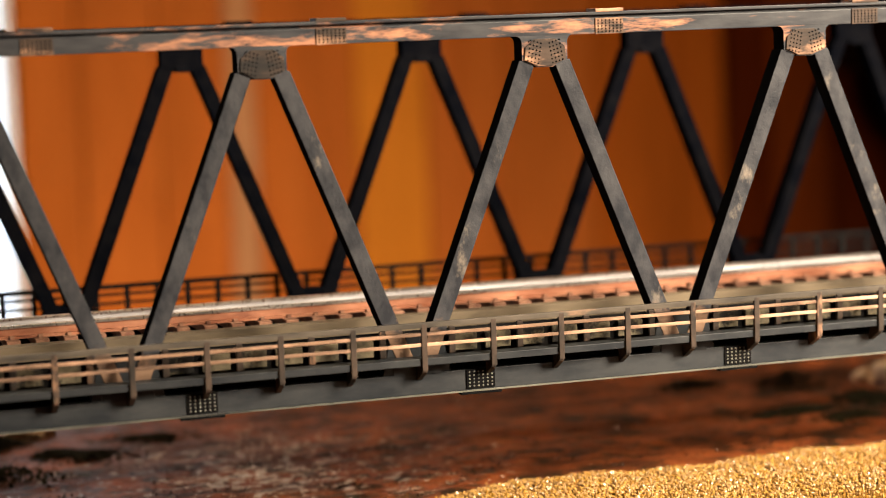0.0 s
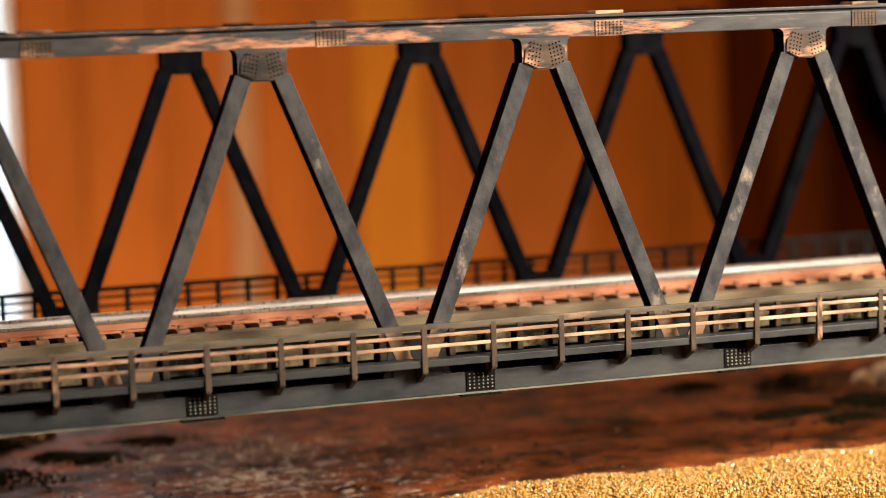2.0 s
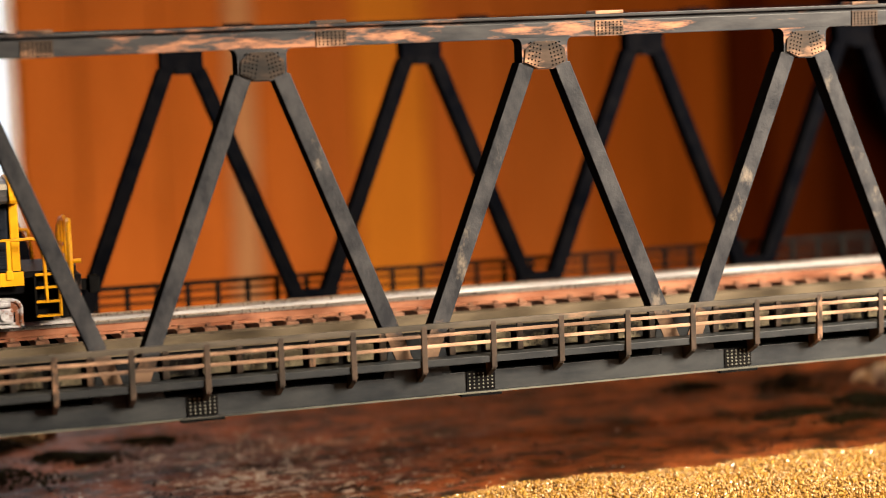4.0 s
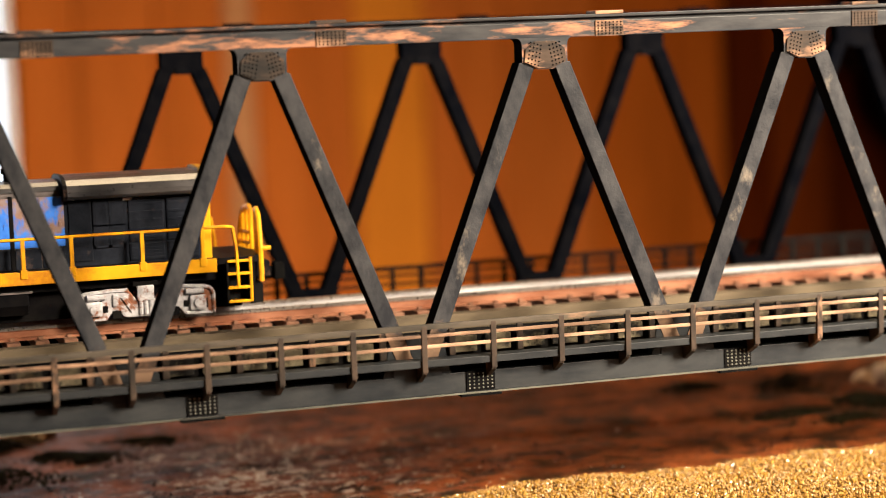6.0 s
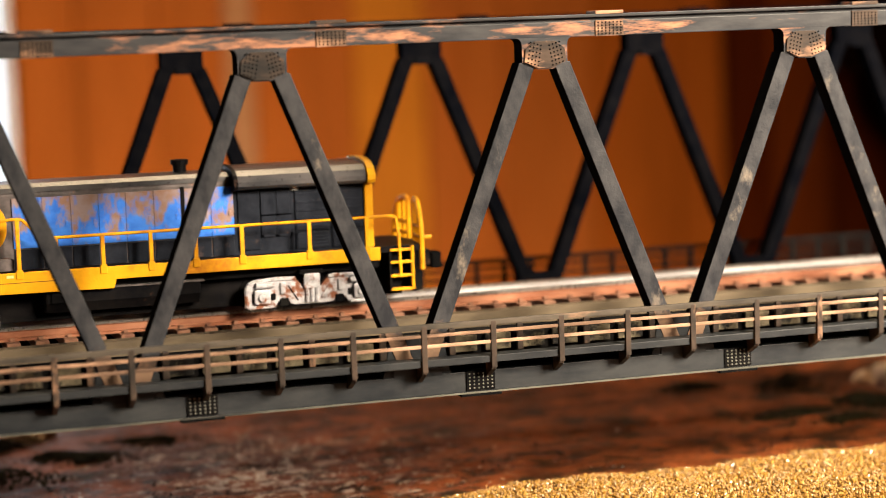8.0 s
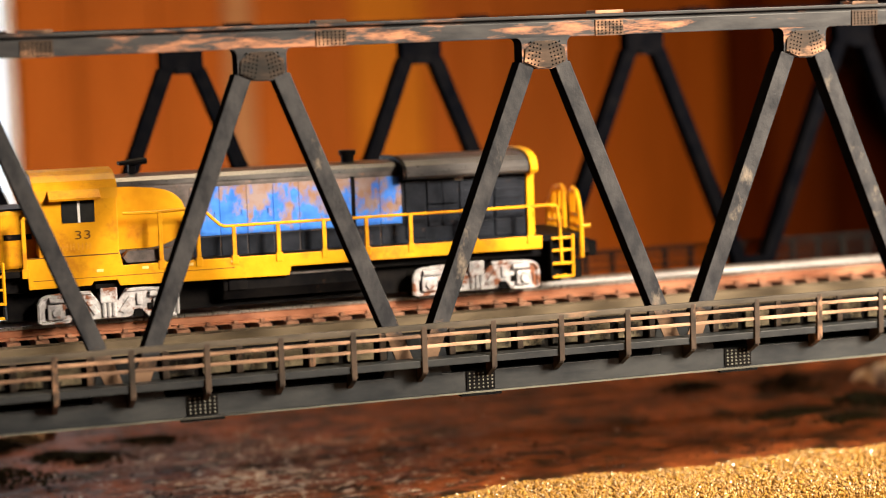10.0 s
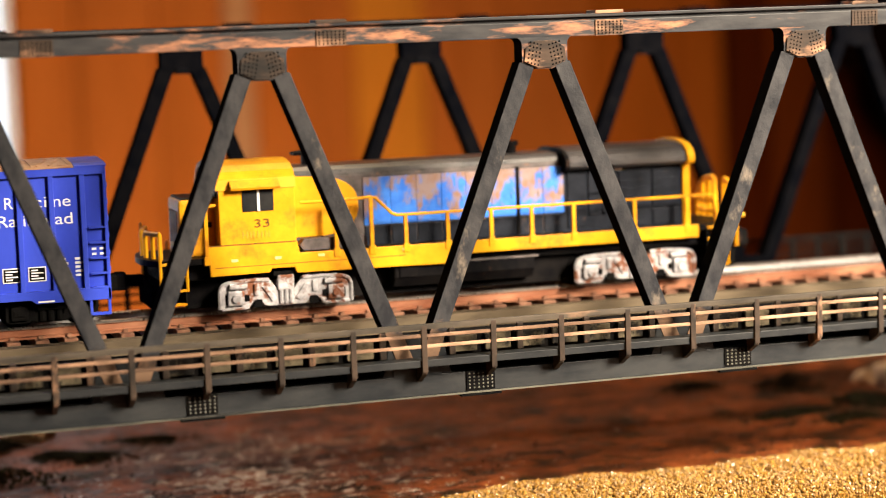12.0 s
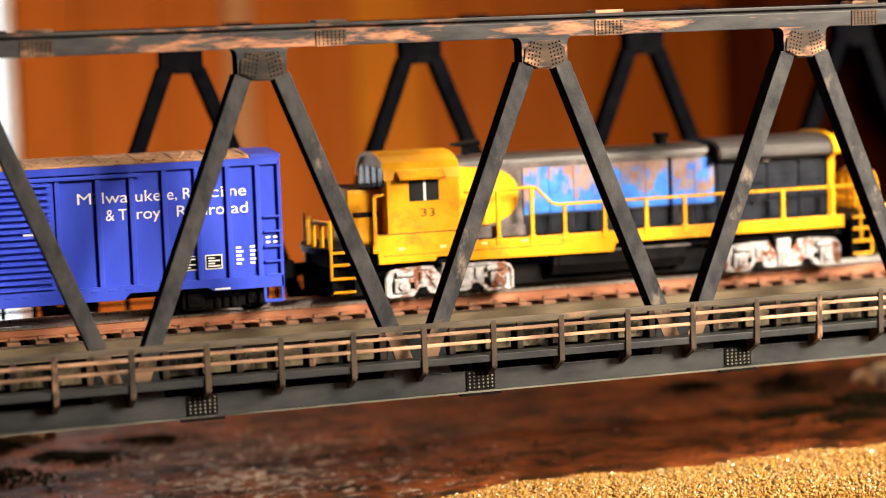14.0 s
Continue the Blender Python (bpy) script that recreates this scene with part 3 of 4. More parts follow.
def moss(x, y, rx, ry, h, count, seed):
    """A tuft of ragged foam turf: many small crumbs in one mesh."""
    rnd = random.Random(seed)
    bm = BM()
    for _ in range(count):
        a, r = rnd.uniform(0, 6.28), min(1.6, abs(rnd.gauss(0, 0.55)))
        px, py = math.cos(a) * r * rx, math.sin(a) * r * ry
        pz = h * max(0.05, 1 - r * r) * rnd.uniform(0.1, 1.0)
        m = Matrix.LocRotScale((px * MM, py * MM, pz * MM), Euler((rnd.random() * 6, rnd.random() * 6, 0)), [rnd.uniform(0.2, 0.55) * MM for _ in range(3)])
        bmesh.ops.create_icosphere(bm, subdivisions=1, radius=1.0, matrix=m)
    ob = part("moss_clump", bm, LEAF, None)
    ob.location = (x * MM, y * MM, -10.7 * MM)
    return tagged(ob, "dark ragged moss turf on the riverbank", "moss", "moss clumps")


for i, (x, y, rx, ry, h) in enumerate([(137.3, 84.3, 12, 7, 4.5), (145.8, 65.1, 9, 6, 2.6), (135.2, 50.1, 9, 4, 1.6), (160.8, 50.1, 10, 5, 1.8), (118.1, 95.0, 10, 6, 2.5), (-37.7, 99.2, 8, 6, 3.0), (-27.0, 88.6, 7, 4, 1.5)]):
    moss(x, y, rx, ry, h, 420, i + 3)
# more low clumps, the first three added to darken the left of the riverbed
for i, (x, y, rx, ry, h) in enumerate([(-42, 74, 13, 9, 1.8), (-22, 84, 11, 6, 1.4), (-8, 96, 12, 6, 1.2), (150, 60, 12, 6, 2.2), (128, 60, 12, 4, 1.2), (164, 52, 9, 5, 2.0)]):
    moss(x, y, rx, ry, h, 520, i + 20)

# ---- locomotive ----
def mirrored(points):
    return points + [(-a, b) for a, b in points[::-1] if abs(a) > 1e-6]


def faded_blue():
    """Blue paint, chalked and rusted through in patches that grow towards the roof."""
    m, nt, bsdf = nodes_of("faded_engine_blue")
    co = nt.nodes.new("ShaderNodeTexCoord")
    sep = nt.nodes.new("ShaderNodeSeparateXYZ")
    nt.links.new(co.outputs["Object"], sep.inputs[0])
    height = ramp(nt, sep.outputs["Z"], 0.013, 0.024)
    add = nt.nodes.new("ShaderNodeMath")
    add.operation = "MULTIPLY_ADD"
    add.inputs[1].default_value = 0.26
    nt.links.new(height, add.inputs[0])
    nt.links.new(noise_at(nt, 230.0, (1.0, 1, 0.55), 8.0, 0.66, False), add.inputs[2])
    blue = mixed(nt, ramp(nt, noise_at(nt, 400.0), 0.35, 0.65), (0.030, 0.14, 0.60), (0.055, 0.22, 0.75))
    rust = mixed(nt, ramp(nt, noise_at(nt, 300.0), 0.4, 0.6), (0.24, 0.14, 0.10), (0.26, 0.20, 0.20))
    col = mixed(nt, ramp(nt, add.outputs[0], 0.60, 0.69), blue, rust)
    nt.links.new(col, bsdf.inputs["Base Color"])
    bsdf.inputs["Roughness"].default_value = 0.45
    bsdf.inputs["Specular IOR Level"].default_value = 0.13
    bumped(nt, bsdf, noise_at(nt, 1500.0), 0.15, 0.0002)
    return m


BLUE = faded_blue()
loco = thing("locomotive", "weathered yellow, blue and black model diesel locomotive on the track", "locomotive", at=(0, YC, ZR))

bm = BM()
box(bm, -57, 57, -7.5, 7.5, 6.2, 9.0, 0.2)
# black block added below, standing in for the shade beneath the locomotive
box(bm, -52, 52, -5.6, 5.6, 0.9, 6.2, 0.2)
part("frame", bm, BLACK, loco, "black underframe with a block filling the shade below it")
for s in (-1, 1):
    bm = BM()
    prism(bm, [(-48.8, 12.4), (-48.4, 6.9), (-37.6, 7.0), (-37.2, 7.7), (-33.0, 7.7), (-32.6, 6.6), (-2.0, 6.3), (-1.6, 7.9), (46.8, 7.9), (46.8, 10.3),
               (-10.0, 10.2), (-31.9, 10.2), (-32.4, 12.4)], min(s * 9.1, s * 9.9), max(s * 9.1, s * 9.9), "y", 0.12)
    sill = part("side_sill", bm, YELLOW, loco)
    bm = BM()
    box(bm, -48.4, -32.6, min(s * 9.6, s * 9.95), max(s * 9.6, s * 9.95), 12.28, 12.46)
    box(bm, -47.6, -12.0, min(s * 9.6, s * 9.94), max(s * 9.6, s * 9.94), 8.35, 8.47)
    part("seam", bm, DARK_PAINT, sill, "brown grime in the seams")
    bm = BM()
    for x in range(-44, -4, 8):
        box(bm, x - 0.6, x + 0.6, min(s * 9.8, s * 10.0), max(s * 9.8, s * 10.0), 9.3, 9.8, 0.05)
    part("step_light", bm, PALE_SPOT, sill, "row of pale worn spots")
    bm = BM()
    prism(bm, [(-31.0, 10.4), (-31.7, 11.4), (-30.8, 12.5), (-20, 12.6), (-19.0, 12.3), (-19.0, 10.4)], min(s * 6.6, s * 8.8), max(s * 6.6, s * 8.8), "y", 0.1)
    part("air_duct", bm, GREYBLUE, loco, "grey duct under the yellow panel")
bm = BM()
box(bm, -48, 46.5, -9.1, 9.1, 9.6, 10.2)
part("walkway", bm, BLACK, loco, "sooty black walkway")
# cab
side = [(9.6, 12.3), (9.6, 22.6), (9.1, 24.0), (7.9, 25.2), (6.0, 26.1), (3.4, 26.6), (0.0, 26.8)]
bm = BM()
prism(bm, mirrored(side), -46.4, -32.4, "x", 0.2)
cab = part("cab", bm, YELLOW, loco, "yellow cab")
bm = BM()
eave = [(9.75, 22.2), (9.3, 24.1), (8.1, 25.4), (6.1, 26.35), (3.4, 26.9), (0.0, 27.1)]
inner = [(8.9, 22.4), (8.5, 23.7), (7.4, 24.8), (5.7, 25.6), (3.3, 26.1), (0.0, 26.3)]
prism(bm, eave + [(-a, b) for a, b in eave[-2::-1]] + [(-a, b) for a, b in inner] + [(a, b) for a, b in inner[-2::-1]], -46.9, -32.2, "x")
part("roof", bm, YELLOW, cab, "rounded yellow roof overhanging the end")
for s in (-1, 1):
    y = lambda d: s * (9.6 + d)
    bm = BM()
    box(bm, -42.1, -36.4, min(y(-0.3), y(0.12)), max(y(-0.3), y(0.12)), 18.2, 22.0)
    pane = part("window", bm, GLASS, cab, "dark sliding cab window")
    bm = BM()
    box(bm, -39.4, -38.95, min(y(0.1), y(0.25)), max(y(0.1), y(0.25)), 18.2, 22.0, 0.03)
    part("mullion", bm, WHITE, cab, "pale window bar")
    bm = BM()
    prism(bm, [(y(-0.1), 23.9), (y(-0.1), 23.2), (y(1.5), 22.2), (y(1.7), 22.6)], -44.4, -35.4, "x", 0.08)
    part("sunshade", bm, YELLOW, cab, "yellow sunshade over the window")
    bm = BM()
    for x, w in ((-42.3, 1.0), (-40.9, 0.8), (-39.6, 1.0), (-38.2, 0.9)):
        for k in (0.0, w - 0.25):
            box(bm, x + k, x + k + 0.22, min(y(0.02), y(0.08)), max(y(0.02), y(0.08)), 13.4, 14.6)
        box(bm, x, x + w, min(y(0.02), y(0.09)), max(y(0.02), y(0.09)), 13.9, 14.12)
    part("lettering", bm, FADED_RED, cab, "faded red lettering bars")


def lettering(text, height, x0, x1, z, y, material, parent, name, label=""):
    """Built-in letters as a thin mesh on the -y side, stretched to fill x0 to x1."""
    cu = bpy.data.curves.new(name, "FONT")
    cu.body, cu.size, cu.extrude = text, 1.0, 0.02
    tmp = bpy.data.objects.new(name, cu)
    scene.collection.objects.link(tmp)
    bpy.context.view_layer.update()
    me = bpy.data.meshes.new_from_object(tmp.evaluated_get(bpy.context.evaluated_depsgraph_get()))
    bpy.data.objects.remove(tmp)
    co = np.array([v.co[:] for v in me.vertices])
    lo, hi = co[:, 0].min(), co[:, 0].max()
    sc = height / 0.70
    fl = me.vertices
    for v in fl:
        v.co = (((v.co.x - lo) / (hi - lo) * (x1 - x0) + x0) * MM, (y - v.co.z * 2.0) * MM, (z + v.co.y * sc) * MM)
    me.materials.clear()
    me.materials.append(material)
    ob = new(name, me)
    ob.parent = parent
    if label:
        ob["label"] = label
    return ob


lettering("3", 1.5, -40.0, -38.9, 15.3, -9.7, DARK_PAINT, cab, "number", "dark painted number")
lettering("3", 1.5, -38.4, -37.3, 15.3, -9.7, DARK_PAINT, cab, "number", "dark painted number")
bm = BM()
for y in (-6.5, -2.2, 2.2, 6.5):
    box(bm, -46.65, -46.2, y - 1.5, y + 1.5, 20.8, 24.4, 0.1)
part("end_window", bm, GLASS, cab, "dark end windows")
bm = BM()
box(bm, -52.9, -46.3, -5.6, 5.6, 10.2, 20.6, 0.7)
nose = part("nose", bm, YELLOW, loco, "short yellow nose")
bm = BM()
box(bm, -52.4, -46.5, -5.2, 5.2, 20.5, 20.9, 0.2)
part("nose_top", bm, BLACK, nose, "sooty nose top")
bm = BM()
box(bm, -51.9, -47.0, -5.75, -5.5, 15.4, 16.4, 0.05)
box(bm, -51.9, -47.0, 5.5, 5.75, 15.4, 16.4, 0.05)
part("grille", bm, BLACK, nose, "dark slot")
bm = BM()
box(bm, -53.05, -52.8, -3.6, 3.6, 12.5, 18.5, 0.1)
part("nose_door", bm, DARK_PAINT, nose, "dark sooted nose door")
# long hood
prof = [(6.0, 10.2), (6.0, 23.3), (5.6, 24.4), (4.6, 25.0), (0.0, 25.3)]
bm = BM()
prism(bm, mirrored(prof), -32.3, 20.2, "x", 0.15)
hood = part("long_hood", bm, GREYBLUE, loco, "faded grey long hood")
bm = BM()
cap = [(6.12, 23.8), (5.75, 24.6), (4.7, 25.25), (0.0, 25.5)]
prism(bm, mirrored(cap), -32.1, 20.1, "x", 0.12)
part("hood_roof", bm, ROOF, hood, "sooty hood roof")
for s in (-1, 1):
    lo, hi = min(s * 5.9, s * 6.25), max(s * 5.9, s * 6.25)
    bm = BM()
    outline = [(-32.3, 12.6), (-28.0, 12.6)] + [(-28.0 + 8.3 * math.sin(a) ** 0.8, 18.0 - 5.4 * math.copysign(abs(math.cos(a)) ** 0.85, math.cos(a)))
                                                for a in np.linspace(0.12, math.pi - 0.2, 18)] + [(-29.5, 23.7), (-32.3, 23.8)]
    prism(bm, outline, lo, hi + 0.0, "y", 0.08)
    part("rounded_panel", bm, YELLOW, hood, "rounded yellow panel")
    for x0, x1 in ((-18.6, -13.6), (-13.4, -8.6), (-8.4, -3.7), (-3.5, 1.1), (1.3, 6.1), (6.3, 11.0), (11.9, 16.4), (16.6, 20.6)):
        bm = BM()
        box(bm, x0 - 0.06, x1 + 0.06, lo, hi, 14.0, 22.8, 0.06)
        box(bm, x1 - 0.9, x1 - 0.5, lo - 0.15, hi + 0.15, 17.5, 18.4, 0.05)
        part("engine_door", bm, BLUE, hood, "peeling bright blue engine door")
        bm = BM()
        box(bm, x0, x1, lo + 0.05, hi - 0.05, 10.3, 13.8, 0.1)
        part("lower_panel", bm, NAVY, hood)
    bm = BM()
    box(bm, 11.1, 11.8, lo - 0.1, hi + 0.1, 10.3, 23.2, 0.08)
    part("seam_strip", bm, BLACK, hood, "black seam strip")
# radiator end
bm = BM()
prism(bm, mirrored([(6.1, 10.2), (6.1, 22.6), (0, 22.8)]), 20.3, 45.2, "x", 0.1)
rad = part("radiator_section", bm, NAVY, loco, "sooty black radiator section")
bm = BM()
wing = [(6.0, 21.8), (8.2, 22.2), (8.7, 22.7), (8.7, 23.5), (8.0, 24.6), (6.4, 25.5), (3.6, 25.95), (0.0, 26.05)]
prism(bm, mirrored(wing), 21.0, 45.2, "x", 0.15)
part("radiator_wing", bm, ROOF, rad, "flared sooty grey radiator roof")
bm = BM()
bandp = [(6.0, 21.7), (8.4, 22.1), (8.85, 22.7), (8.85, 23.6), (8.15, 24.75), (6.5, 25.65), (3.7, 26.15), (0.0, 26.25)]
prism(bm, mirrored(bandp), 20.4, 21.2, "x", 0.15)
part("wing_end", bm, BLACK, rad, "black leading edge of the radiator")
for s in (-1, 1):
    lo, hi = min(s * 6.0, s * 6.4), max(s * 6.0, s * 6.4)
    for x0, x1, z0, z1 in ((21.4, 25.4, 11, 21.8), (26.0, 28.2, 13.5, 21.6), (28.8, 31.0, 13.5, 21.6), (32.0, 38.2, 14, 21.4), (38.8, 44.6, 14, 21.4), (32.0, 38.2, 10.6, 13.6), (38.8, 44.6, 10.6, 13.6)):
        bm = BM()
        box(bm, x0, x1, lo, hi, z0, z1, 0.12)
        if x0 > 31:
            for k in range(5):
                z = z0 + (z1 - z0) * (k + 0.5) / 5
                box(bm, x0 + 0.3, x1 - 0.3, lo - 0.15, hi + 0.15, z - 0.2, z + 0.2)
        part("louvre_door", bm, NAVY, rad)
    for x0, x1 in ((25.7, 28.5), (28.6, 31.3)):
        bm = BM()
        for a0, a1, z0, z1 in ((x0, x0 + 0.35, 13.2, 21.9), (x1 - 0.35, x1, 13.2, 21.9), (x0, x1, 21.5, 21.9), (x0, x1, 13.2, 13.6), (x0, x1, 17.0, 17.3)):
            box(bm, a0, a1, lo, hi + 0.15 if s > 0 else hi, z0, z1)
        part("door_frame", bm, NAVY, rad, "worn dark door frame")
    bm = BM()
    box(bm, 31.1, 32.7, min(s * 6.2, s * 6.5), max(s * 6.2, s * 6.5), 21.4, 22.2, 0.05)
    part("number_plate", bm, WHITE, rad, "small blank white plate")
bm = BM()
endp = [(6.6, 7.9), (6.6, 21.9), (8.8, 22.2), (9.2, 22.8), (9.2, 23.6), (8.4, 24.9), (6.7, 25.9), (3.7, 26.5), (0.0, 26.6)]
prism(bm, mirrored(endp), 45.1, 46.7, "x", 0.25)
end = part("hood_end", bm, YELLOW, loco, "yellow hood end")
bm = BM()
box(bm, 46.6, 46.95, -4, 4, 12, 21, 0.1)
part("end_door", bm, YELLOW, end)
bm = BM()
for y in (-1.1, 1.1):
    rod(bm, (46.5, y, 23.9), (47.2, y, 23.9), 0.8, 14)
part("headlight", bm, SILVER, end, "twin headlight")
# roof fittings
bm = BM()
rod(bm, (12.3, 0, 25.2), (12.3, 0, 26.9), 1.2, 14)
rod(bm, (12.3, 0, 26.8), (12.3, 0, 27.7), 1.6, 14)
part("exhaust_stack", bm, BLACK, loco, "black exhaust stack")
bm = BM()
box(bm, -28.6, -27.4, -0.6, 0.6, 25.3, 27.4, 0.1)
for y in (-1.2, 0, 1.2):
    rod(bm, (-30.4, y, 27.5), (-25.4, y, 27.8), 0.3, 8, 0.55)
part("horn", bm, BLACK, loco, "black air horn")
# handrails
rail_pts = [(-25.0, 19.2), (-18.3, 19.5), (-17.4, 19.3), (-14.4, 16.3), (-13.4, 15.9), (44.8, 15.9), (48.6, 15.95)]
for s in (-1, 1):
    y = s * 9.7
    bm = BM()
    for (xa, za), (xb, zb) in zip(rail_pts, rail_pts[1:]):
        rod(bm, (xa, y, za), (xb, y, zb), 0.28, 6)
        dome(bm, xb, y, zb, 0.28)
    rod(bm, (-31.5, y, 19.3), (-25.0, y, 19.2), 0.28, 6)
    rod(bm, (-48.9, y, 19.4), (-47.0, y, 19.7), 0.28, 6)
    part("handrail", bm, YELLOW, loco)
    for x, z in ((-48.9, 19.4), (-25.0, 19.2), (-18.3, 19.5), (-11.8, 15.9), (-3.7, 15.9), (4.8, 15.9), (12.8, 15.9), (21.2, 15.9), (33.6, 15.9), (44.4, 15.9)):
        bm = BM()
        box(bm, x - 0.36, x + 0.36, y - 0.3, y + 0.3, 9.6, z, 0.1)
        box(bm, x - 0.6, x + 0.6, y - 0.4, y + 0.4, 9.0, 10.6, 0.12)
        part("stanchion", bm, YELLOW, loco)
# ends: platform, steps, rails, coupler
for d in (-1, 1):
    far = 56.9 if d > 0 else -60.0
    near = (47.0 if d > 0 else -48.0)
    bm = BM()
    a, b = min(near, far), max(near, far)
    outline = [(near, -9.6), (near, 9.6)] + [(far - d * (3.5 - 3.5 * math.cos(t)), 9.6 * math.sin(t)) for t in np.linspace(1.4, -1.4, 13)]
    prism(bm, outline, 9.2, 10.3, "z")
    plat = part("end_platform", bm, BLACK, loco, "black end platform")
    bm = BM()
    box(bm, far - d * 4.0, far - d * 3.0, -9.0, 9.0, 1.6, 9.2, 0.2)
    box(bm, far - d * 3.0, far - d * 1.2, -7.0, 7.0, 1.4, 5.0, 0.3)
    part("pilot", bm, STEEL_DARK, plat)
    bm = BM()
    box(bm, min(far - d * 1, far + d * 3.4), max(far - d * 1, far + d * 3.4), -0.8, 0.8, 5.2, 7.2, 0.2)
    box(bm, min(far + d * 2.2, far + d * 4.2), max(far + d * 2.2, far + d * 4.2), -1.6, 1.6, 4.6, 7.8, 0.4)
    part("coupler", bm, STEEL_DARK, plat, "black knuckle coupler")
    x0, x1 = (48.7, 52.7) if d > 0 else (-57.2, -52.9)
    for s in (-1, 1):
        bm = BM()
        for z in (2.1, 4.6, 7.1, 9.4):
            box(bm, x0, x1, s * 9.4 - 0.6, s * 9.4 + 0.6, z, z + 0.45, 0.08)
        part("step", bm, YELLOW, plat, "yellow step edges")
        bm = BM()
        box(bm, x0, x1, s * 7.6 - 0.2, s * 7.6 + 0.2, 2.0, 9.3)
        for x in (x0, x1):
            box(bm, x - 0.2, x + 0.2, min(s * 7.6, s * 9.8), max(s * 7.6, s * 9.8), 2.0, 9.3)
        part("step_well", bm, STEEL_DARK, plat)
        bm = BM()
        if d > 0:
            for a, b in (((48.6, 15.9), (49.9, 15.7)), ((49.9, 15.7), (50.4, 12.0)), ((50.4, 12.0), (50.6, 4.6))):
                rod(bm, (a[0], s * 9.8, a[1]), (b[0], s * 9.8, b[1]), 0.32, 6)
            rod(bm, (x1 + 0.2, s * 9.8, 2.2), (x1 + 0.2, s * 9.8, 10.2), 0.3, 6)
        else:
            for x in (x0 - 0.2, x1 + 0.2):
                rod(bm, (x, s * 9.8, 4.6), (x, s * 9.8, 15.6 if x < -56 else 12.0), 0.3, 6)
        part("grab_iron", bm, YELLOW, plat)
    xe = far - d * 0.8
    for s in (-1, 1):
        bm = BM()
        if d > 0:
            # tall rails bent over towards the middle
            bend = [(9.0, 5.6), (8.9, 11.6), (8.3, 14.2), (7.2, 16.4), (5.6, 17.8), (3.0, 18.2), (2.2, 17.6), (2.0, 10.0)]
            for (ya, za), (yb, zb) in zip(bend, bend[1:]):
                rod(bm, (xe - ya * 0.12, s * ya, za), (xe - yb * 0.12, s * yb, zb), 0.5, 8)
                dome(bm, xe - yb * 0.12, s * yb, zb, 0.5)
            for ya, zb in ((6.6, 17.0), (4.3, 18.0)):
                rod(bm, (xe - ya * 0.12, s * ya, 10.0), (xe - ya * 0.12, s * ya, zb), 0.5, 8)
            for z in (13.4, 11.4):
                rod(bm, (xe - 1.07, s * 8.9, z), (xe - 0.24, s * 2.0, z), 0.36, 8)
            rod(bm, (xe - 1.0, s * 8.9, 11.5), (xe + 0.8, s * 8.9, 11.5), 0.4, 8)
        else:
            for y in (2.0, 4.8, 7.6):
                rod(bm, (xe + y * 0.3, s * y, 10.0), (xe + y * 0.3, s * y, 14.8), 0.45, 6)
                dome(bm, xe + y * 0.3, s * y, 14.8, 0.36)
            rod(bm, (xe + 0.6, s * 2.0, 14.8), (xe + 2.28, s * 7.6, 14.8), 0.45, 6)
        part("end_rail", bm, YELLOW, plat)
# fuel tank
bm = BM()
prism(bm, mirrored([(8.8, 6.4), (8.8, 4.2), (7.6, 2.4), (0.0, 2.3)]), -14.0, 13.5, "x", 0.3)
tank = part("fuel_tank", bm, BLACK, loco, "sooty black fuel tank")
bm = BM()
box(bm, -14.2, 14.2, -9.0, 9.0, 6.3, 6.6, 0.08)
part("tank_rim", bm, GREYBLUE, tank, "pale rim along the tank top")
bm = BM()
box(bm, -13.0, -9.6, -9.05, -8.7, 4.2, 6.0, 0.1)
part("valve_box", bm, BLACK, tank)

WHEELS = []


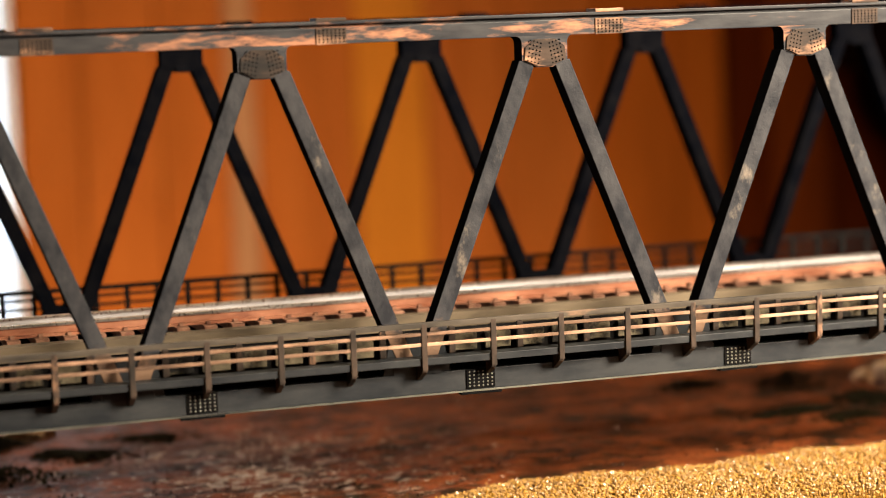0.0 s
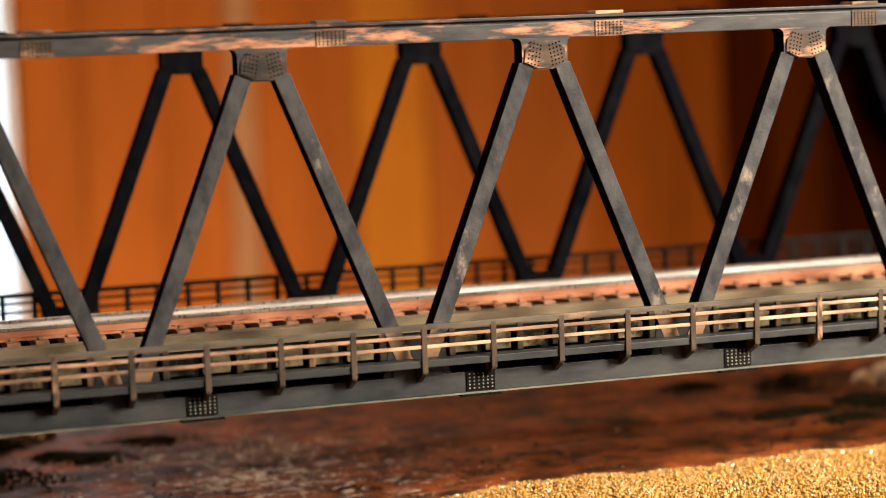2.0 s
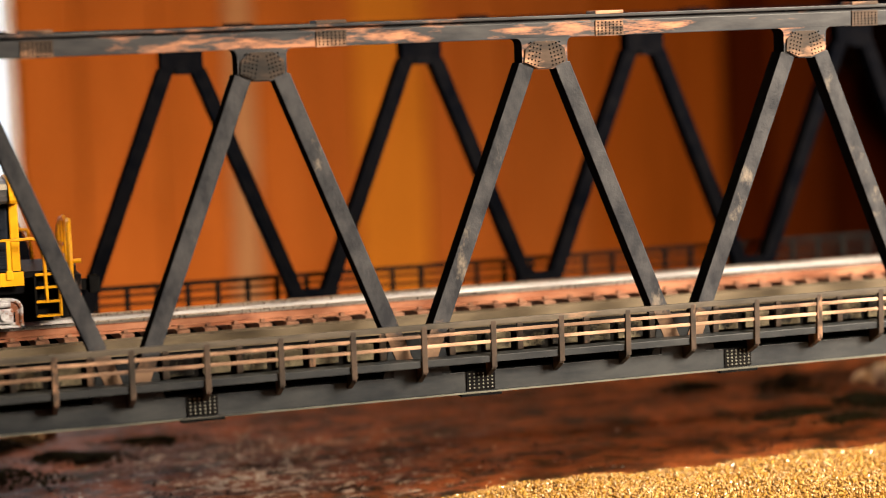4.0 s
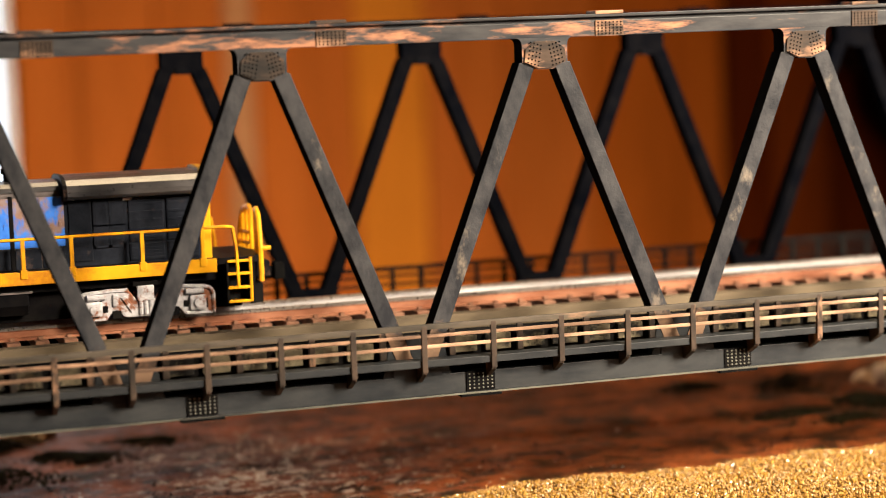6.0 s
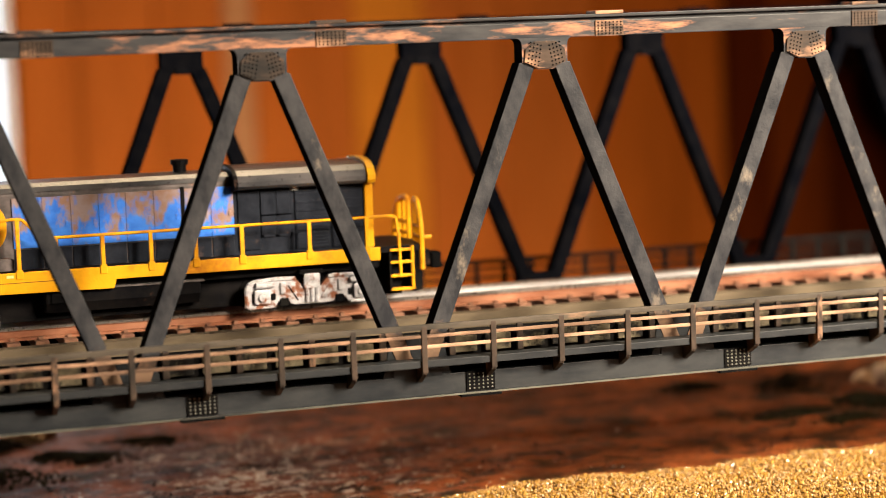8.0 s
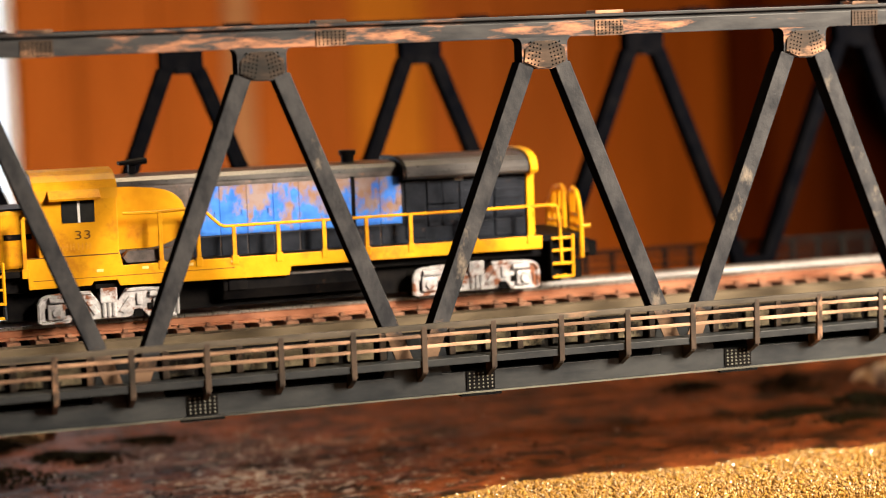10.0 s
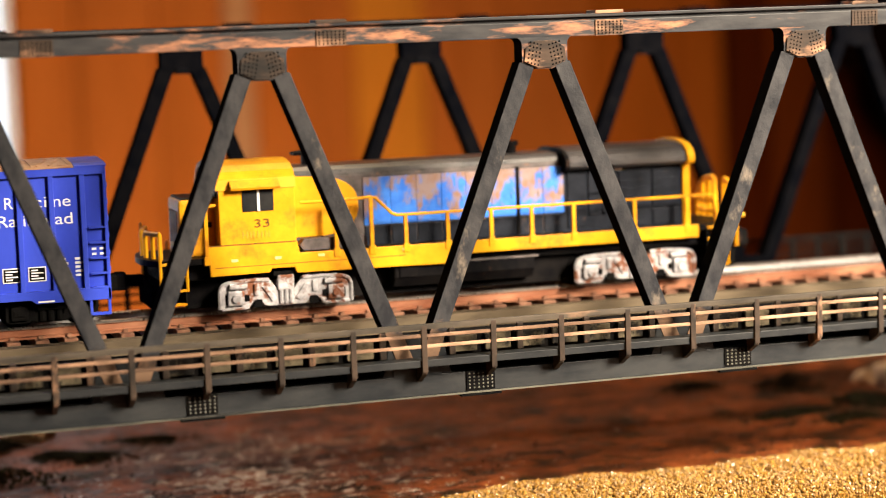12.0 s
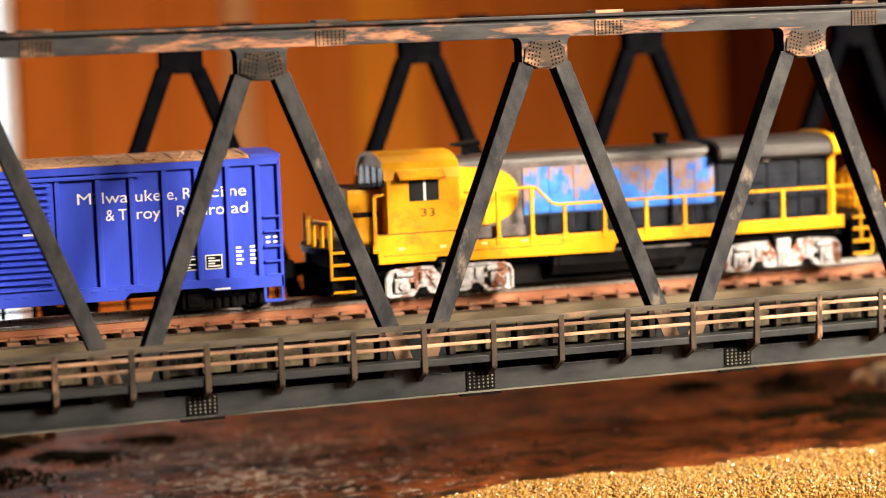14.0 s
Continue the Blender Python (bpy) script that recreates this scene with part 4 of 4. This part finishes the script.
def engine_truck(cx):
    """Cast side frames: deep rounded ends, a dip on either side of the bolster, scallops over the track."""
    bm = BM()
    for s in (-1, 1):
        def slab_at(outline, y0, y1, bevel=0.15):
            prism(bm, outline, min(s * y0, s * y1), max(s * y0, s * y1), "y", bevel)
        half = [(1.7, 3.9), (3.1, 5.8), (6.4, 5.9), (10.6, 5.6), (11.7, 5.2), (12.2, 4.2), (12.2, 1.0), (11.6, 0.45), (7.0, 0.5), (6.3, 1.5), (5.4, 2.2), (4.6, 2.0), (4.0, 1.0), (3.2, 0.8)]
        slab_at(half + [(-x, z) for x, z in half[::-1]], 7.8, 8.8)
        for e in (-1, 1):
            rim = [(12.2, 1.0), (12.2, 4.2), (11.7, 5.2), (10.6, 5.6), (6.4, 5.9), (3.1, 5.8)]
            for (xa, za), (xb, zb) in zip(rim, rim[1:]):
                rod(bm, (e * xa, s * 8.8, za - 0.2), (e * xb, s * 8.8, zb - 0.2), 0.38, 6)
            rod(bm, (e * 11.9, s * 8.8, 0.7), (e * 7.2, s * 8.8, 0.75), 0.34, 6)
            box(bm, e * 9.3 - 1.5, e * 9.3 + 1.5, min(s * 8.6, s * 9.5), max(s * 8.6, s * 9.5), 1.3, 4.0, 0.35)
            rod(bm, (e * 9.3, s * 9.3, 2.6), (e * 9.3, s * 9.9, 2.6), 0.75, 10)
            rod(bm, (e * 10.4, s * 9.1, 4.7), (e * 7.2, s * 9.1, 4.7), 0.55, 10)
            box(bm, e * 5.4 - 0.5, e * 5.4 + 0.5, min(s * 8.6, s * 9.2), max(s * 8.6, s * 9.2), 2.9, 5.0, 0.2)
            slab_at([(e * 4.4, 4.4), (e * 3.6, 4.6), (e * 1.6, 2.0), (e * 2.6, 1.6)], 8.7, 9.1, 0.1)
        box(bm, -1.5, 1.5, min(s * 8.2, s * 9.3), max(s * 8.2, s * 9.3), 3.6, 6.3, 0.2)
        for x in (-0.9, 0.0, 0.9):
            rod(bm, (x, s * 8.9, 1.2), (x, s * 8.9, 3.6), 0.42, 8)
        before = set(bm.faces)
        # black blocks on the frame stand in for the shade in its openings
        for x, z, w, h in ((-10.8, 2.4, 0.35, 0.9), (-7.2, 2.5, 0.45, 0.6), (10.8, 2.4, 0.35, 0.9), (7.2, 2.5, 0.45, 0.6), (-5.2, 1.4, 0.8, 0.7), (5.2, 1.4, 0.8, 0.7),
                           (0.0, 5.2, 0.9, 0.5), (-8.8, 3.9, 1.0, 0.18), (8.8, 3.9, 1.0, 0.18)):
            box(bm, x - w, x + w, min(s * 8.6, s * 8.95), max(s * 8.6, s * 8.95), z - h, z + h, 0.1)
        box(bm, -2.2, 2.2, min(s * 7.8, s * 9.0), max(s * 7.8, s * 9.0), 6.2, 7.0, 0.1)
        for f in set(bm.faces) - before:
            f.material_index = 1
    box(bm, -1.6, 1.6, -8, 8, 2.8, 5.2, 0.2)
    t = part("truck", bm, SILVER, loco, "chalky silver truck frame with rust streaks", STEEL_DARK)
    t.location.x = cx * MM
    for x in (-9.6, 9.6):
        wheelset(t, x, 3.2)


def wheelset(parent, x, radius):
    bm = BM()
    rod(bm, (0, -6.0, 0), (0, 6.0, 0), 0.8, 10)
    for y in (-4.9, 4.9):
        rod(bm, (0, y - 0.9, 0), (0, y + 0.9, 0), radius, 24)
        inside = -1 if y > 0 else 1
        rod(bm, (0, y + inside * 0.9, 0), (0, y + inside * 1.3, 0), radius + 0.5, 24)
        for k in range(4):
            a = k * math.pi / 2
            dome(bm, radius * 0.55 * math.cos(a), y + (0.9 if y > 0 else -0.9), radius * 0.55 * math.sin(a), 0.35)
    o = part("wheelset", bm, STEEL_DARK, parent)
    o.location = (x * MM, 0, radius * MM)
    WHEELS.append((o, x, radius))
    return o


def truck_frame(cx, base, size, y_out, material, label, parent, r):
    """Two cast side frames with journal boxes, springs and a bolster; the wheels are parts of it."""
    bm = BM()
    h = base / 2
    for s in (-1, 1):
        lo, hi = min(s * (y_out - 1.2), s * y_out), max(s * (y_out - 1.2), s * y_out)
        k = size
        arch = [(-h - 2.4, 1.4), (-h - 2.4, 4.4), (-h - 1.7, 5.3), (-h + 2.4, 5.6), (-h + 4.6, 4.9), (-3.2, 4.5), (-2.2, 5.2), (2.2, 5.2), (3.2, 4.5), (h - 4.6, 4.9), (h - 2.4, 5.6),
                (h + 1.7, 5.3), (h + 2.4, 4.4), (h + 2.4, 1.4), (h + 1.6, 0.9), (h - 1.6, 0.9), (h - 3.0, 1.9), (3.6, 1.6), (2.6, 0.9), (-2.6, 0.9), (-3.6, 1.6), (-h + 3.0, 1.9),
                (-h + 1.6, 0.9), (-h - 1.6, 0.9)]
        prism(bm, [(x, z * k) for x, z in arch], lo, hi, "y", 0.18)
        y2 = s * (y_out + 0.7)
        a, b = min(s * (y_out - 0.8), y2), max(s * (y_out - 0.8), y2)
        for x in (-h, h):
            box(bm, x - 1.5, x + 1.5, a, b, 1.5 * k, 4.4 * k, 0.35)
            box(bm, x - 1.1, x + 1.1, a - 0.2, b + 0.2, 2.2 * k, 3.6 * k, 0.3)
        for x in (-1.6, -0.1, 1.4):
            rod(bm, (x, s * y_out, 1.3 * k), (x, s * y_out, 3.9 * k), 0.6, 8)
        box(bm, -2.6, 2.8, a, b, 3.9 * k, 4.7 * k, 0.2)
        before = set(bm.faces)
        c, d2 = min(s * (y_out - 0.3), s * (y_out + 0.06)), max(s * (y_out - 0.3), s * (y_out + 0.06))
        # raised black blocks in place of shaded openings
        for x in (-h + 3.4, h - 3.4):
            box(bm, x - 1.1, x + 1.1, c, d2, 2.3 * k, 3.5 * k, 0.05)
        box(bm, -2.3, 2.3, c, d2, 1.4 * k, 3.7 * k, 0.05)
        for x in (-h, h):
            box(bm, x - 0.5, x + 0.5, min(s * (y_out + 0.5), s * (y_out + 1.0)), max(s * (y_out + 0.5), s * (y_out + 1.0)), 2.5 * k, 3.2 * k, 0.1)
        for f in set(bm.faces) - before:
            f.material_index = 1
        rod(bm, (-h + 3.2, s * (y_out + 0.3), 4.0 * k), (-h + 6.2, s * (y_out + 0.3), 4.0 * k), 0.7, 10)
        rod(bm, (h - 6.2, s * (y_out + 0.3), 4.0 * k), (h - 3.2, s * (y_out + 0.3), 4.0 * k), 0.7, 10)
    box(bm, -1.6, 1.6, -y_out + 1, y_out - 1, 2.8 * k, 4.6 * k, 0.2)
    t = part("truck", bm, material, parent, label, STEEL_DARK)
    t.location.x = cx * MM
    for x in (-h, h):
        wheelset(t, x, r)
    return t


for cx in (-34.6, 33.9):
    engine_truck(cx)

# ---- boxcar ----
car = thing("boxcar", "blue ribbed model boxcar with white lettering and rusty roof", "boxcar", at=(0, YC, ZR))
bm = BM()
box(bm, -48.8, 48.8, -9.6, 9.6, 5.4, 27.3, 0.2)
body = part("body", bm, BOXBLUE, car)
for s in (-1, 1):
    lo, hi = min(s * 9.5, s * 10.3), max(s * 9.5, s * 10.3)
    bm = BM()
    box(bm, -49, 49, lo, hi, 26.5, 27.9, 0.15)
    part("top_rail", bm, BOXBLUE, body)
    bm = BM()
    teeth = [(-49.0, 6.6), (-49.0, 4.4), (-36, 4.4), (-35, 5.1), (-13, 5.1), (-12, 4.0), (20, 4.0), (21, 5.1), (35, 5.1), (36, 4.4), (49.0, 4.4), (49.0, 6.6)]
    prism(bm, teeth, lo, hi, "y", 0.1)
    for k in range(17):
        x = -24 + k * 3.0
        box(bm, x - 0.7, x + 0.7, lo - 0.1, hi + 0.1, 5.6, 6.1, 0.08)
    part("side_sill", bm, BOXBLUE, body)
    for x in (16.3, 22.2, 28.0, 33.8, 39.4, 44.8, -16.3, -22.2, -28.0, -33.8, -39.4, -44.8):
        bm = BM()
        box(bm, x - 0.45, x + 0.45, lo, hi - 0.1 if s > 0 else hi, 6.4, 26.6, 0.15)
        part("rib", bm, BOXBLUE, body)
    bm = BM()
    box(bm, -8.6, 8.6, min(s * 9.5, s * 9.9), max(s * 9.5, s * 9.9), 6.2, 26.0, 0.1)
    door = part("door", bm, BOXBLUE, body, "blue louvred sliding door")
    for k in range(17):
        bm = BM()
        z = 7.0 + k * 1.12
        prism(bm, [(s * 9.85, z), (s * 10.95, z - 0.1), (s * 10.95, z + 0.1), (s * 9.85, z + 0.55)], -8.0, 8.0, "x")
        part("louvre", bm, BOXBLUE, door)
    bm = BM()
    box(bm, 8.8, 9.6, lo, hi, 6.2, 26.4, 0.12)
    box(bm, -9.6, -8.8, lo, hi, 6.2, 26.4, 0.12)
    box(bm, -12, 24, min(s * 10.2, s * 10.7), max(s * 10.2, s * 10.7), 25.6, 26.3, 0.15)
    part("door_track", bm, BOXBLUE, body)
    for d in (-1, 1):
        bm = BM()
        for z in (6.4, 8.9, 11.6, 14.3, 17.0):
            box(bm, min(d * 45.6, d * 48.9), max(d * 45.6, d * 48.9), min(s * 9.9, s * 10.4), max(s * 9.9, s * 10.4), z, z + 0.4, 0.08)
        box(bm, min(d * 48.4, d * 49.0), max(d * 48.4, d * 49.0), lo, hi, 4.4, 27.0, 0.1)
        part("ladder", bm, BOXBLUE, body)
        bm = BM()
        for x in (45.4, 48.6):
            box(bm, d * x - 0.25, d * x + 0.25, min(s * 9.6, s * 10.2), max(s * 9.6, s * 10.2), 2.0, 4.6, 0.05)
        box(bm, min(d * 45.2, d * 48.8), max(d * 45.2, d * 48.8), min(s * 9.4, s * 10.3), max(s * 9.4, s * 10.3), 1.7, 2.2, 0.05)
        part("stirrup_step", bm, BOXBLUE, body)
for d in (-1, 1):
    bm = BM()
    for z in (9, 12, 15, 18, 21, 24):
        box(bm, min(d * 48.7, d * 49.4), max(d * 48.7, d * 49.4), -8.5, 8.5, z, z + 1.0, 0.2)
    part("end_rib", bm, BOXBLUE, body)
bm = BM()
prism(bm, mirrored([(10.4, 27.85), (10.4, 28.05), (9.0, 28.4), (0.0, 28.9)]), -49.0, 43.5, "x", 0.1)
for k in range(15):
    x = -47 + k * 6.4
    prism(bm, mirrored([(10.3, 28.0), (10.3, 28.2), (9.0, 28.6), (0.0, 29.1)]), x, x + 0.8, "x")
for k in range(14):
    x = -46 + k * 6.4
    for s in (-1, 1):
        for j in (0.0, 2.1):
            rod(bm, (x + j, s * 9.4, 28.3), (x + j + 2.6, s * 1.0, 28.8), 0.28, 6)
part("roof", bm, BOXROOF, car, "rusty tan panelled roof")
bm = BM()
prism(bm, mirrored([(10.4, 27.85), (10.4, 28.1), (9.0, 28.5), (0.0, 29.0)]), 43.55, 49.2, "x", 0.15)
part("roof_end", bm, BOXBLUE, car, "blue end of the roof")
place = lambda px: 12.82 + 0.1008 * (px - 142)
for word, a, b, z in (("Mi", 141, 174, 21.2), ("lwa", 184, 229, 21.2), ("uke", 242, 287, 21.2), ("e, R", 298, 341, 21.2), ("aci", 352, 399, 21.2), ("ne", 409, 439, 21.2),
                      ("& T", 189, 226, 18.1), ("roy", 243, 285, 18.1), ("Ra", 314, 345, 18.1), ("ilro", 357, 399, 18.1), ("ad", 411, 441, 18.1)):
    lettering(word, 2.0, place(a), place(b), z, -9.62, WHITE, body, "lettering", "white painted lettering")


def stencil(x0, x1, y0, y1, z0, z1):
    bm = BM()
    box(bm, x0, x1, y0, y1, z0, z1)
    part("stencil", bm, WHITE, body, "small white stencil bar")


stencil(3.0, 7.0, -10.45, -10.3, 16.4, 16.8)
stencil(36.2, 39.0, -10.42, -10.28, 4.6, 4.9)
for x in (40.5, 43.0):
    for k in range(5):
        stencil(x, x + (1.3 if k % 2 else 0.9), -9.72, -9.58, 8.8 + k * 0.72, 9.2 + k * 0.72)
for x in (46.0, 47.4):
    for z in (12.3, 13.2):
        stencil(x, x + 0.8, -9.72, -9.58, z, z + 0.4)
for x in (30.4, 34.8):
    stencil(x, x + 3.1, -9.72, -9.58, 8.3, 10.9)
bm = BM()
for x0 in (30.4, 34.8):
    box(bm, x0 + 0.2, x0 + 2.9, -9.8, -9.7, 8.5, 10.7)
part("data_plate", bm, STEEL_DARK, body, "black data plates")
bm = BM()
for x0 in (30.4, 34.8):
    for k in range(4):
        box(bm, x0 + 0.5, x0 + (2.6 if k % 2 == (x0 < 33) else 1.7), -9.86, -9.79, 8.75 + 0.48 * k, 9.0 + 0.48 * k)
part("plate_writing", bm, WHITE, body, "tiny white bars on the plates")
bm = BM()
box(bm, -47, 47, -3, 3, 3.2, 5.4, 0.2)
for x in (-18, -9, 0, 9, 18):
    box(bm, x - 0.5, x + 0.5, -9, 9, 4.0, 5.4)
part("underframe", bm, STEEL_DARK, car)
for d in (-1, 1):
    bm = BM()
    box(bm, min(d * 47, d * 50.5), max(d * 47, d * 50.5), -0.8, 0.8, 5.2, 7.0, 0.2)
    box(bm, min(d * 50, d * 51.6), max(d * 50, d * 51.6), -1.6, 1.6, 4.6, 7.6, 0.4)
    part("coupler", bm, STEEL_DARK, car, "black knuckle coupler")
    truck_frame(d * 38.6, 11.0, 0.9, 7.6, STEEL_DARK, "black truck frame", car, 2.9)


# ---- movement: the train runs towards +x at a nearly even pace ----
PACE = 15.78
LEAD = ((0.0, -5.2), (3.2, -4.8), (5.3, 1.5), (6.0, 0.7), (7.0, 0.0), (8.0, -0.5), (10.5, -0.3), (11.5, 0.0), (14.0, -0.3))


def train_x(t):
    """How far the train has run, in millimetres."""
    lead = float(np.interp(t, [a for a, _ in LEAD], [b for _, b in LEAD]))
    return 19.85 + PACE * (t - 10.5) + lead


def motions():
    times = [a for a, _ in LEAD]
    walk(loco, [(t, pose(train_x(t) * MM, YC * MM, ZR * MM)) for t in times])
    walk(car, [(t, pose((train_x(t) - 115.3) * MM, YC * MM, ZR * MM)) for t in times])
    for wheel, x, radius in WHEELS:
        rows = []
        for i in range(71):
            t = 0.2 * i
            rows.append((t, pose(x * MM, 0, radius * MM, 0, math.degrees(train_x(t) / radius) % 360.0, 0)))
        walk(wheel, rows)


motions()
